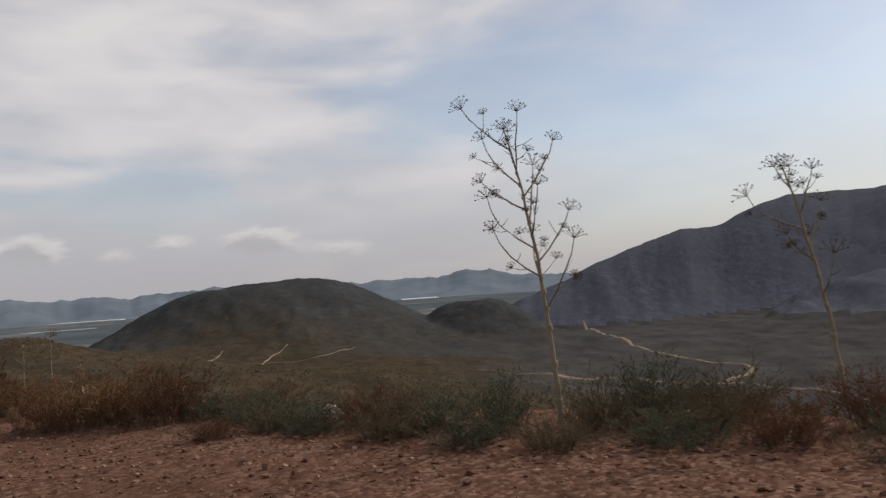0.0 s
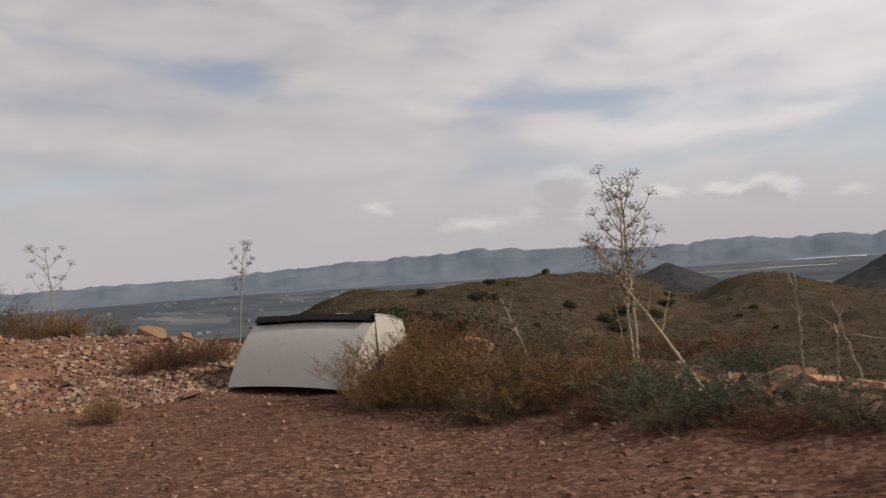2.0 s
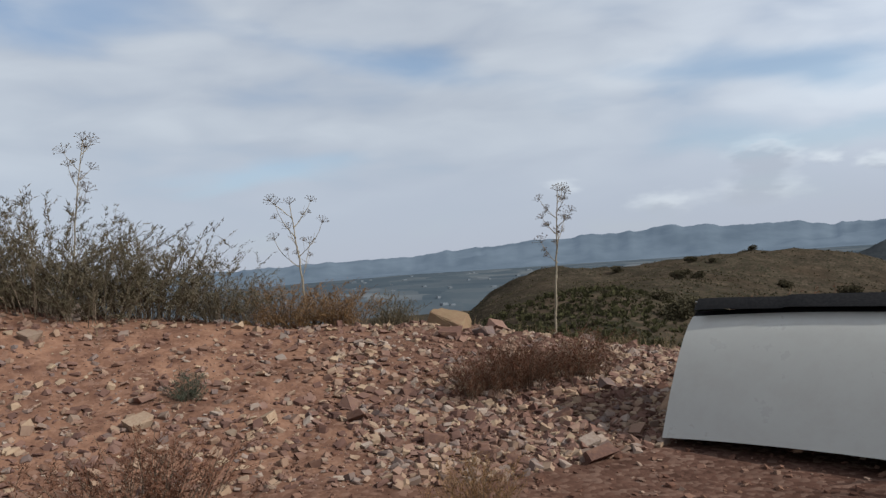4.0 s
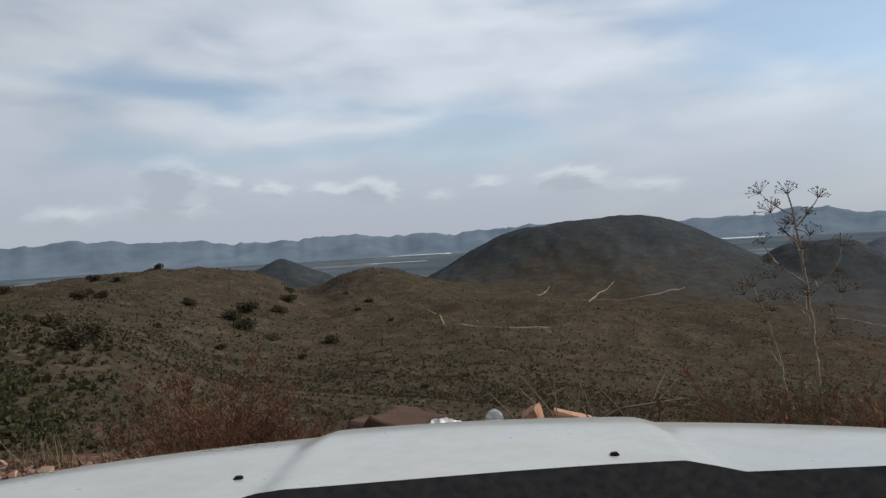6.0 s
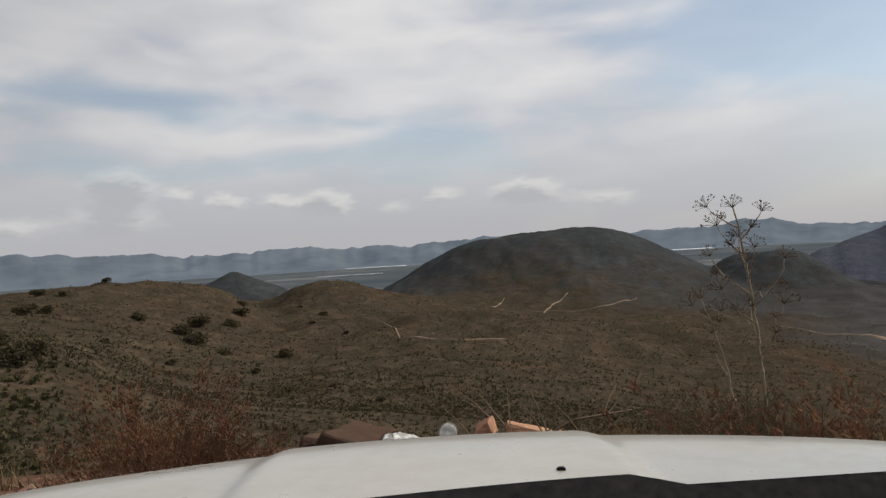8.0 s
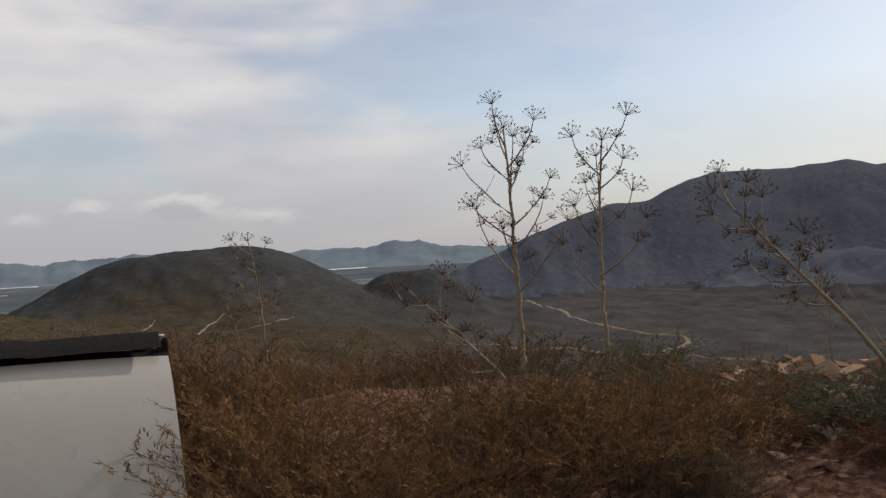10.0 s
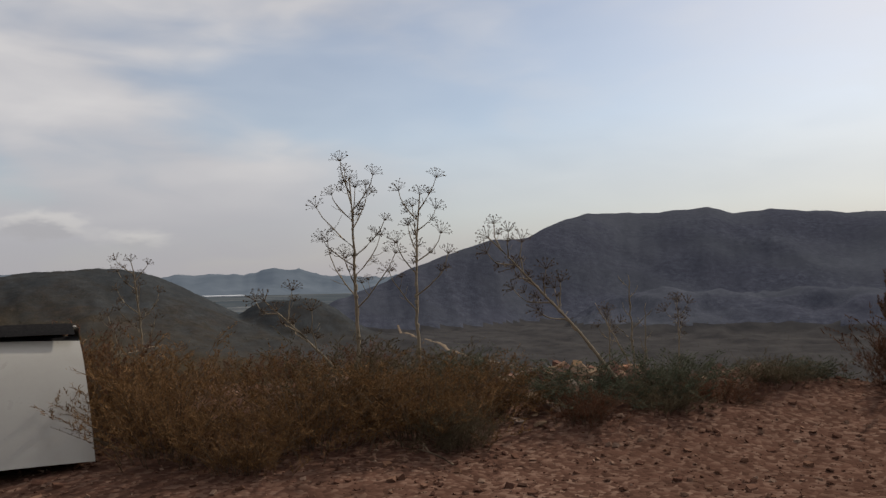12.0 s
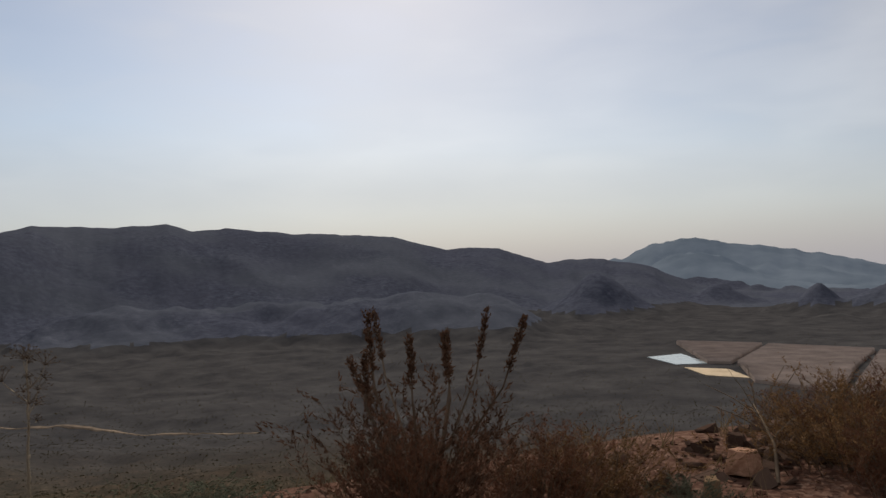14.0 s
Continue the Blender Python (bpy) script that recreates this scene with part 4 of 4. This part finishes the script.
def shrub_mesh(seed):
    """A rounded dark shrub: a few limbs under many leaf clumps."""
    random.seed(seed)
    wood, crown = Sticks(), Sticks()
    for i in range(7):
        a = rnd(0, 6.28)
        tip = Vector((math.cos(a) * rnd(0.2, 0.7), math.sin(a) * rnd(0.2, 0.7), rnd(0.5, 0.9)))
        wood.stick([Vector((0, 0, -0.1)), tip * 0.5 + Vector((0, 0, 0.1)), tip], 0.05, 0.015, 4)
    lobes = [(Vector((rnd(-0.55, 0.55), rnd(-0.55, 0.55), rnd(0.3, 0.75))), rnd(0.3, 0.5)) for _ in range(9)]
    for c, size in lobes:
        for _ in range(130):
            d = Vector((random.gauss(0, 1), random.gauss(0, 1), random.gauss(0, 1))).normalized()
            p = c + d * size * rnd(0.6, 1.05)
            if p.z > 0:
                crown.leaf(p, (d + Vector((rnd(-1, 1), rnd(-1, 1), rnd(-1, 1)))).normalized(), rnd(0.12, 0.22), rnd(0.04, 0.08))
    return wood.mesh("limbs", MAT_TWIG), crown.mesh("crown", MAT_SCRUB)


SHRUBS = [shrub_mesh(41 + i) for i in range(3)]
random.seed(8)
for x, y, size in (
    (-58.6, 37.2, 1.9), (-61, 40.5, 1.8), (-65.7, 41, 1.5), (-251, 184, 3.4), (-185, 130, 3.2), (-189, 139, 3.0), (-198, 140, 2.6), (-192, 172, 3.2), (-162, 158, 4.2), (-184.6, 188, 4.6), (-155, 155, 4.4),
    (-180, 198, 4.0), (-205, 232, 4.2), (-140, 148, 2.6), (-135, 165, 2.8), (-91, 107, 1.8), (-191, 265, 2.6), (-174, 233, 1.8), (-86, 112, 1.1), (-277, 235, 3.0), (-72, 103, 1.1), (-77, 126, 1.2),
    (-126, 117, 1.6), (-142, 116, 1.5), (-157, 228, 1.6), (-118, 132, 1.6), (-219, 250, 3.4), (-247, 150, 3.4), (-240, 185, 2.4), (-199, 143, 2.4), (-30, 140, 1.8), (30, 190, 2.2), (60, 130, 1.8), (-116, 72, 1.6), (-165, 89, 2.0), (-224, 295, 2.0),
):
    base = new("shrub")
    base.location, base.scale, base.rotation_euler = (x, y, z_at(x, y) - 0.1), (size * 0.75, size * 0.75, size * 0.62), (0, 0, rnd(0, 6.28))
    for me in random.choice(SHRUBS):
        new(me.name, me).parent = base
    tagged(base, "rounded dark green shrub on the scrub hillside", "shrub", "shrubs on the hillside")


# ---- stones ----
def stone_material(name, stops, dust=1.0):
    k = material(name, 0.88)
    each = k.add("ShaderNodeObjectInfo").outputs["Random"]
    island = k.add("ShaderNodeNewGeometry").outputs["Random Per Island"]
    grain = k.noise(k.where, 9.0, 6.0, 0.65)
    stain = k.noise(k.where, 2.2, 4.0, 0.6)
    pick = k.add("ShaderNodeMath", {0: k.sum(each, island)}, operation="FRACT").outputs[0]
    tone = k.ramp(pick, *stops)
    mottled = k.mix(k.ramp(grain, (0.35, 0.0), (0.7, 0.55 * dust)), tone, (0.16, 0.085, 0.06))
    return finish(k, k.mix(k.ramp(stain, (0.5, 0.0), (0.75, 0.5 * dust)), mottled, (0.23, 0.14, 0.088)), grain, 0.5, 0.01)


MAT_STONE = stone_material("broken_shale", ((0.0, (0.070, 0.042, 0.036)), (0.25, (0.120, 0.070, 0.056)), (0.5, (0.195, 0.122, 0.096)), (0.74, (0.34, 0.25, 0.165)), (0.88, (0.115, 0.092, 0.088)), (1.0, (0.36, 0.29, 0.23))))
MAT_CHIP = stone_material("red_gravel", ((0.0, (0.060, 0.030, 0.023)), (0.4, (0.110, 0.058, 0.041)), (0.75, (0.160, 0.092, 0.066)), (1.0, (0.28, 0.20, 0.15))))
MAT_BOULDER = stone_material("ochre_slab", ((0.0, (0.16, 0.112, 0.066)), (1.0, (0.22, 0.155, 0.092))))
MAT_BROWN = stone_material("brown_rock", ((0.0, (0.045, 0.030, 0.024)), (1.0, (0.085, 0.058, 0.045))), 0.35)
MAT_PINK = stone_material("pink_slab", ((0.0, (0.40, 0.22, 0.15)), (1.0, (0.46, 0.28, 0.18))))


def stone_shape(seed, flat, points=0):
    """A broken angular slab, about 1 m across: a box with its corners knocked about, and some chipped off."""
    random.seed(seed)
    b = bmesh.new()
    for sx in (-1, 1):
        for sy in (-1, 1):
            for sz in (-1, 1):
                at = Vector((sx * rnd(0.28, 0.56), sy * rnd(0.2, 0.46), sz * flat * rnd(0.3, 0.52)))
                b.verts.new(at)
                if random.random() < 0.35:
                    b.verts.new((at.x * rnd(0.6, 1.0), at.y * rnd(1.0, 1.25), at.z * rnd(0.5, 0.9)))
    for _ in range(points):
        d = Vector((rnd(-1, 1), rnd(-1, 1), rnd(-1, 1))).normalized() * rnd(0.36, 0.5)
        b.verts.new((d.x, d.y * 0.85, d.z * flat))
    got = bmesh.ops.convex_hull(b, input=b.verts)
    bmesh.ops.delete(b, geom=[g for g in got["geom_interior"] if isinstance(g, bmesh.types.BMVert)], context="VERTS")
    me = bpy.data.meshes.new("stone")
    b.to_mesh(me)
    b.free()
    me.materials.append(MAT_STONE)
    return me


SHAPES = [stone_shape(70 + i, f) for i, f in enumerate((0.35, 0.6, 0.28, 0.7, 0.42, 0.5, 0.3, 0.8, 0.24, 0.55))]


def bank_spot():
    """A place on the stony west bank, thickest half way up."""
    y = rnd(1.5, 10.0)
    while y < 5.0 and random.random() < 0.62:
        y = rnd(1.5, 10.0)
    return min(-16.6 - abs(random.gauss(0, 1)) * 1.9 + (0.3 * (y - 5.5) if y < 5.5 else 0), -16.2), y


random.seed(33)
for i in range(270):
    x, y = bank_spot()
    if i % 6 == 0:
        x, y = rnd(-11.6, -9.5), rnd(9.3, 11.0)
    size = 0.06 + 0.18 * random.random() ** 4.0
    ob = new("stone", random.choice(SHAPES))
    ob.parent = ground
    ob.scale = (size * rnd(0.8, 1.3), size * rnd(0.8, 1.2), size)
    ob.rotation_euler = (rnd(-0.5, 0.5), rnd(-0.5, 0.5), rnd(0, 6.28))
    ob.location = (x, y, z_at(x, y) + size * 0.10)


def gravel(count, spot, low, high, power, name, label, mat=None):
    """Loose chips joined into one mesh."""
    shapes = []
    for me in SHAPES:
        v = np.empty(len(me.vertices) * 3)
        me.vertices.foreach_get("co", v)
        shapes.append((v.reshape(-1, 3), [tuple(p.vertices) for p in me.polygons]))
    at = np.array([spot() for _ in range(count)])
    z = land(at[:, 0].copy(), at[:, 1].copy())
    verts, faces, total = [], [], 0
    for (x, y), h in zip(at, z):
        v, f = shapes[random.randrange(len(shapes))]
        size = low + (high - low) * random.random() ** power
        m = np.array(Euler((rnd(-0.6, 0.6), rnd(-0.6, 0.6), rnd(0, 6.28))).to_matrix()) * size
        verts.append(v @ m.T + (x, y, h + size * 0.08))
        faces += [tuple(k + total for k in q) for q in f]
        total += len(v)
    return tagged(link_mesh(name, np.concatenate(verts).tolist(), faces, mat or MAT_STONE), label, "gravel", kind="stuff")


def open_spots(count):
    x, y = np.random.uniform(-20, 2.5, count * 3), np.random.uniform(2.5, 12, count * 3)
    keep = rim_distance(x, y) < 0.3
    return iter(list(zip(x[keep], y[keep])))


def track_spot():
    """Along the loop that wheels have swept, and the verge in front of it."""
    t = random.random()
    x = -17.5 + 19 * t
    return x, 4.2 + 3.6 * random.random() - 0.6 * max(0, t - 0.6) * 8 * random.random()


random.seed(17)
gravel(24000, bank_spot, 0.010, 0.095, 4.4, "scree", "loose broken shale chips on the stony bank")
loose = open_spots(9000)
gravel(8500, lambda: next(loose), 0.010, 0.065, 4.0, "gravel", "loose reddish gravel over the lookout", MAT_CHIP)
gravel(6500, track_spot, 0.010, 0.045, 3.2, "gravel", "loose reddish gravel over the lookout", MAT_CHIP)
gravel(700, lambda: (random.gauss(-10.4, 0.8), random.gauss(10.0, 0.6)), 0.03, 0.22, 2.0, "rubble", "pinkish shale rubble tipped at the rim")
gravel(350, lambda: (random.gauss(-17.3, 0.8), random.gauss(11.1, 0.4)), 0.03, 0.16, 2.0, "rubble", "stony rubble under the rubbish heap")
gravel(260, lambda: (random.gauss(-4.9, 0.9), random.gauss(8.0, 0.4)), 0.03, 0.18, 2.4, "rubble", "brown stony rubble at the gravel rim", MAT_BROWN)


def rock(x, y, size, turn, shape, mat, label, sink=0.12, lift=0.0):
    me = stone_shape(shape, 0.85, 14)
    me.materials.clear()
    me.materials.append(mat)
    b = bmesh.new()
    b.from_mesh(me)
    bmesh.ops.bevel(b, geom=b.edges[:], offset=0.025, segments=1, affect="EDGES")
    bmesh.ops.triangulate(b, faces=b.faces[:])
    bmesh.ops.subdivide_edges(b, edges=b.edges[:], cuts=2, use_grid_fill=True)
    for v in b.verts:
        v.co *= 1 + 0.16 * noise.noise(v.co * 2.6 + Vector((shape, 0, 0))) + 0.07 * noise.noise(v.co * 8.0 + Vector((0, shape, 0)))
    b.to_mesh(me)
    b.free()
    me.name = "rock"
    ob = new("rock", me)
    ob.scale, ob.rotation_euler = size, tuple(radians(a) for a in turn)
    ob.location = (x, y, z_at(x, y) + size[2] * (0.5 - sink) + lift)
    return tagged(ob, label, "rock")


rock(-20.36, 6.66, (0.56, 0.40, 0.30), (10, 14, 35), 8, MAT_BOULDER, "ochre slab boulder half sunk in the stony bank", 0.45)
rock(-17.27, 11.06, (0.13, 0.2, 0.44), (12, -16, 20), 5, MAT_PINK, "pinkish broken slab standing on edge in the rubble", 0.15)
rock(-17.05, 11.15, (0.28, 0.14, 0.11), (0, 14, 25), 6, MAT_PINK, "pinkish broken slab leaning in the rubble", 0.0, 0.18)
rock(-16.84, 11.1, (0.13, 0.18, 0.36), (-6, 16, 10), 7, MAT_PINK, "orange-pink broken slab standing on edge in the rubble", 0.15)
rock(-18.42, 10.88, (0.32, 0.3, 0.28), (0, 8, 30), 9, MAT_BROWN, "brown lichened rock beside the rubbish heap", 0.2)
rock(-18.15, 10.95, (0.46, 0.42, 0.34), (10, -6, 80), 10, MAT_BROWN, "brown lichened rock beside the rubbish heap", 0.2)
rock(-6.6, 7.75, (0.12, 0.12, 0.22), (0, 10, 30), 12, MAT_BOULDER, "small pale stone standing in the gravel")
rock(-5.75, 7.9, (0.34, 0.26, 0.22), (0, 5, 10), 14, MAT_PINK, "pinkish rock at the foot of a bush")
rock(-10.5, 9.95, (0.34, 0.2, 0.08), (8, 6, 40), 15, MAT_PINK, "flat pinkish slab on the rubble heap", 0.0, 0.03)
rock(-10.2, 10.2, (0.28, 0.2, 0.1), (-12, 4, 10), 16, MAT_PINK, "flat pinkish slab on the rubble heap", 0.0, 0.03)
rock(-10.8, 10.2, (0.24, 0.17, 0.08), (6, -12, 70), 18, MAT_BOULDER, "flat ochre slab on the rubble heap", 0.0, 0.03)
rock(-9.8, 9.6, (0.2, 0.16, 0.09), (5, 3, 0), 19, MAT_BOULDER, "flat ochre slab on the rubble heap", 0.0, 0.02)
rock(-5.25, 8.15, (0.2, 0.16, 0.2), (0, 0, 20), 20, MAT_BROWN, "dark upright stone at the gravel rim")
for i in range(7):
    rock(-5.0 + 0.28 * i, 7.95 - 0.14 * i + rnd(-0.1, 0.1), (rnd(0.15, 0.28), rnd(0.12, 0.2), rnd(0.1, 0.16)), (rnd(-9, 9), rnd(-9, 9), rnd(0, 180)), 22 + i, MAT_BROWN, "brown stone in a row along the gravel rim")

# ---- rubbish ----
k = material("white_plastic", 0.45)
MAT_BAG = finish(k, k.ramp(k.noise(k.where, 6.0, 4.0), (0.3, (0.46, 0.45, 0.43)), (0.7, (0.66, 0.65, 0.62))), k.noise(k.where, 22.0, 4.0), 0.6, 0.02)
k = material("clear_plastic", 0.12)
k.bsdf.inputs["Transmission Weight"].default_value = 0.85
k.bsdf.inputs["IOR"].default_value = 1.2
MAT_CLEAR = finish(k, (0.86, 0.90, 0.90))
k = material("thin_tin", 0.3, 1.0)
MAT_TIN = finish(k, k.ramp(k.noise(k.where, 18.0), (0.4, (0.45, 0.44, 0.42)), (0.6, (0.75, 0.74, 0.72))))


def bag(x, y, size, seed, label):
    random.seed(seed)
    b = bmesh.new()
    bmesh.ops.create_icosphere(b, subdivisions=4, radius=0.5)
    for v in b.verts:
        crease = noise.noise(v.co * 3.1 + Vector((seed, 0, 0))) * 0.22 + abs(noise.noise(v.co * 8.0 + Vector((0, seed, 0)))) * 0.16
        fold = 1 - abs(noise.noise(v.co * 5.0 + Vector((seed, seed, 0)))) * 2.2
        v.co *= 0.82 + crease + 0.16 * fold + 0.05 * noise.noise(v.co * 19.0)
        v.co.x *= 1 - 0.45 * max(0.0, v.co.z)
        v.co.z = max(v.co.z, -0.3)
    me = bpy.data.meshes.new("plastic_bag")
    b.to_mesh(me)
    b.free()
    me.materials.append(MAT_BAG)
    ob = new("plastic_bag", me)
    ob.scale, ob.location = size, (x, y, z_at(x, y) + 0.28 * size[2])
    return tagged(ob, label, "rubbish")


bag(-17.85, 11.0, (0.42, 0.32, 0.24), 2, "crumpled white plastic bag on the rubbish heap")
bag(-17.48, 11.06, (0.34, 0.26, 0.22), 5, "crumpled white plastic bag on the rubbish heap")
bag(-2.5, 7.1, (0.20, 0.12, 0.13), 8, "crumpled white plastic bag on the gravel")


def turned(name, profile, mat, sides=20):
    """A mesh spun round its axis from (radius, height) pairs."""
    verts = [(r * math.cos(2 * math.pi * k / sides), r * math.sin(2 * math.pi * k / sides), z) for r, z in profile for k in range(sides)]
    faces = [(i * sides + k, i * sides + (k + 1) % sides, (i + 1) * sides + (k + 1) % sides, (i + 1) * sides + k) for i in range(len(profile) - 1) for k in range(sides)]
    faces.append(tuple(range(sides))[::-1])
    return link_mesh(name, verts, faces, mat, True)


def bottle(x, y, tilt, label, lift=0.02):
    thing = new("bottle")
    thing.location, thing.rotation_euler = (x, y, z_at(x, y) + lift), tilt
    turned("body", ((0.05, 0.0), (0.056, 0.02), (0.056, 0.20), (0.045, 0.25), (0.018, 0.29), (0.018, 0.31)), MAT_CLEAR).parent = thing
    turned("cap", ((0.021, 0.30), (0.021, 0.325), (0.004, 0.328)), MAT_BAG).parent = thing
    return tagged(thing, label, "bottle")


bottle(-17.52, 11.0, (-1.72, 0.0, 0.42), "empty clear plastic bottle lying on the rubbish heap", 0.20)
can = turned("tin_can", ((0.035, 0.0), (0.037, 0.01), (0.037, 0.14), (0.033, 0.15), (0.004, 0.148)), MAT_TIN)
can.location, can.rotation_euler = (-17.05, 10.8, z_at(-17.05, 10.8) + 0.01), (0.2, 0.25, 0)
tagged(can, "dented silver tin can on the rubbish heap", "can")

# ---- the white car, halted at the rim ----
k = material("white_car_paint", 0.28)
k.bsdf.inputs["Coat Weight"].default_value = 0.6
k.bsdf.inputs["Coat Roughness"].default_value = 0.12
dust = k.noise(k.where, 5.0, 6.0, 0.7)
MAT_PAINT = finish(k, k.mix(k.ramp(dust, (0.45, 0.0), (0.75, 0.35)), (0.35, 0.338, 0.305), (0.27, 0.245, 0.21)), rough=k.ramp(dust, (0.3, 0.22), (0.7, 0.5)))
k = material("black_trim", 0.85)
MAT_TRIM = finish(k, k.ramp(k.noise(k.where, 60.0), (0.3, (0.012, 0.012, 0.013)), (0.7, (0.022, 0.021, 0.021))))
k = material("tyre_rubber", 0.85)
MAT_TYRE = finish(k, (0.02, 0.02, 0.021))
MAT_RIM = plain_thing("alloy_rim", (0.45, 0.45, 0.46), 0.35, 4.0, 0.1)

CAR_EYE, CAR_YAW = Vector((-15.506, 6.758, 1.36)), 26.1
car = new("car")
car.matrix_world = pose(CAR_EYE.x, CAR_EYE.y, 0.0, 0, 0, CAR_YAW)
EYE_UP = CAR_EYE.z


def car_part(name, verts, faces, mat, smooth_shade=True, label=""):
    return link_mesh(name, [(u, v, w + EYE_UP) for u, v, w in verts], faces, mat, smooth_shade, car, label)


def nose(u):
    """How far ahead the bonnet reaches, rounded towards the wings."""
    return 1.86 - 0.28 * (u / 0.95) ** 2


def hood_height(u, v):
    """Height of the bonnet below the driver's eye."""
    w = -0.374 - 0.03 * (v - 1.1)
    w -= 0.012 * float(smooth(0.31, 0.37, np.array(abs(u))))
    w -= 0.10 * max(0.0, abs(u) - 0.70) ** 2
    return w - 0.32 * max(0.0, v - (nose(u) - 0.42)) ** 2


CUT, REAR = 1.10, 1.10


def scuttle_edge(u):
    """Where the black strip at the foot of the windscreen ends, with a step in its line."""
    return 1.12 + 0.075 * float(smooth(-0.5, 0.28, np.array(u))) - 0.03 * float(smooth(0.29, 0.34, np.array(u)))


def hood():
    half = np.concatenate((np.linspace(0.0, 0.29, 8), np.linspace(0.305, 0.38, 8), np.linspace(0.42, 0.98, 16)))
    us = np.concatenate((-half[:0:-1], half))
    rows, verts, faces = 22, [], []
    for u in us:
        for i in range(rows):
            rear = scuttle_edge(u) - 0.025
            v = rear + (nose(u) + 0.14 - rear) * i / (rows - 1)
            verts.append((u, v, hood_height(u, v)))
    for a in range(len(us) - 1):
        for i in range(rows - 1):
            k = a * rows + i
            faces.append((k, k + rows, k + rows + 1, k + 1))
    ob = car_part("bonnet", verts, faces, MAT_PAINT, True, "white bonnet with a raised centre")
    ob.modifiers.new("thick", "SOLIDIFY").thickness = 0.012


hood()


def car_body():
    """Wings and nose below the bonnet, closed off at the scuttle."""
    outline = [(u, nose(u) + 0.14) for u in np.linspace(-0.98, 0.98, 24)] + [(0.99, 1.3), (0.99, REAR), (-0.99, REAR), (-0.99, 1.3)]
    top = [(u, v, hood_height(u, min(v, nose(u) + 0.14)) - 0.014) for u, v in outline]
    m = len(top)
    swell = lambda u, k: u + (k if u > 0.9 else -k if u < -0.9 else 0)
    verts = top + [(swell(u, 0.02), v + (0.05 if v > 1.4 else 0), -0.72) for u, v, _ in top] + [(u, v + (0.03 if v > 1.4 else 0), -1.06) for u, v, _ in top]
    faces = [(k * m + i, k * m + (i + 1) % m, (k + 1) * m + (i + 1) % m, (k + 1) * m + i) for k in range(2) for i in range(m)]
    faces = [f for i, f in enumerate(faces) if i not in (25, m + 25)]
    car_part("body", verts, faces, MAT_PAINT, False)
    fall = [(CUT + 0.03 - 0.62 * t, -0.44 - 0.76 * t**1.6) for t in np.linspace(0, 1, 9)]
    cowl = [(u, v, w - 0.03 * u * u) for u in np.linspace(-0.985, 0.985, 15) for v, w in fall]
    for name, first, last, mat, label in (("dashboard", 0, 1, MAT_TRIM, "black plastic top of the dashboard"), ("cowl", 1, 8, MAT_PAINT, "white sloping cowl behind the bonnet")):
        car_part(name, cowl, [(i * 9 + j, i * 9 + j + 1, i * 9 + j + 10, i * 9 + j + 9) for i in range(14) for j in range(first, last)], mat, True, label)
    for side in (-1, 1):
        cheek = [(0.985 * side, CUT + 0.05, -1.20)] + [(0.985 * side, v, w - 0.03) for v, w in fall]
        cheek += [(u - 0.03 * side, v, w) for u, v, w in cheek]
        car_part("side_panel", cheek, [tuple(range(10)), tuple(range(10, 20))[::-1]] + [(i, (i + 1) % 10, 10 + (i + 1) % 10, 10 + i) for i in range(10)], MAT_PAINT, False)
    floor = [(u * 0.96, v, -1.05) for u, v, _ in top]
    car_part("undertray", floor, [tuple(range(m))], MAT_TRIM, False)


car_body()


def slab(name, u0, u1, v0, v1, w0, w1, mat, round_off=0.02):
    b = bmesh.new()
    bmesh.ops.create_cube(b, size=1.0)
    for p in b.verts:
        p.co = Vector((u0 + (p.co.x + 0.5) * (u1 - u0), v0 + (p.co.y + 0.5) * (v1 - v0), EYE_UP + w0 + (p.co.z + 0.5) * (w1 - w0)))
    bmesh.ops.bevel(b, geom=b.edges[:], offset=round_off, segments=3, affect="EDGES")
    me = bpy.data.meshes.new(name)
    b.to_mesh(me)
    b.free()
    me.materials.append(mat)
    ob = new(name, me)
    ob.parent = car
    return ob


def scuttle():
    """The black strip at the foot of the windscreen."""
    us = np.linspace(-0.95, 0.95, 50)
    verts = []
    for u in us:
        edge = scuttle_edge(u)
        top = hood_height(u, edge) + 0.006
        verts += [(u, CUT - 0.09, top - 0.06), (u, edge - 0.035, top + 0.012), (u, edge, top - 0.004), (u, edge, top - 0.05)]
    faces = [(i * 4 + j, (i + 1) * 4 + j, (i + 1) * 4 + j + 1, i * 4 + j + 1) for i in range(len(us) - 1) for j in range(3)]
    car_part("scuttle", verts, faces, MAT_TRIM)


scuttle()
for at in (-0.42, 0.20):
    slab("washer_nozzle", at, at + 0.014, 1.268, 1.282, hood_height(at, 1.27) - 0.004, hood_height(at, 1.27) + 0.004, MAT_TRIM, 0.002)
slab("bumper", -0.85, 0.85, 1.72, 1.90, -1.10, -0.80, MAT_TRIM, 0.04)


def wheel(u):
    ring = [(0.20, -0.1), (0.30, -0.1), (0.33, -0.07), (0.33, 0.07), (0.30, 0.1), (0.20, 0.1)]
    rim = [(0.20, -0.06), (0.19, 0.05), (0.06, 0.07), (0.004, 0.07)]
    tyre = turned("tyre", ring, MAT_TYRE, 28)
    tyre.parent = car
    tyre.matrix_local = pose(u, 1.40, 0.30, 0, 90, 0)
    turned("rim", rim, MAT_RIM, 28).parent = tyre


wheel(-0.90)
wheel(0.90)
tagged(car, "front of a white car halted on the gravel rim", "car")
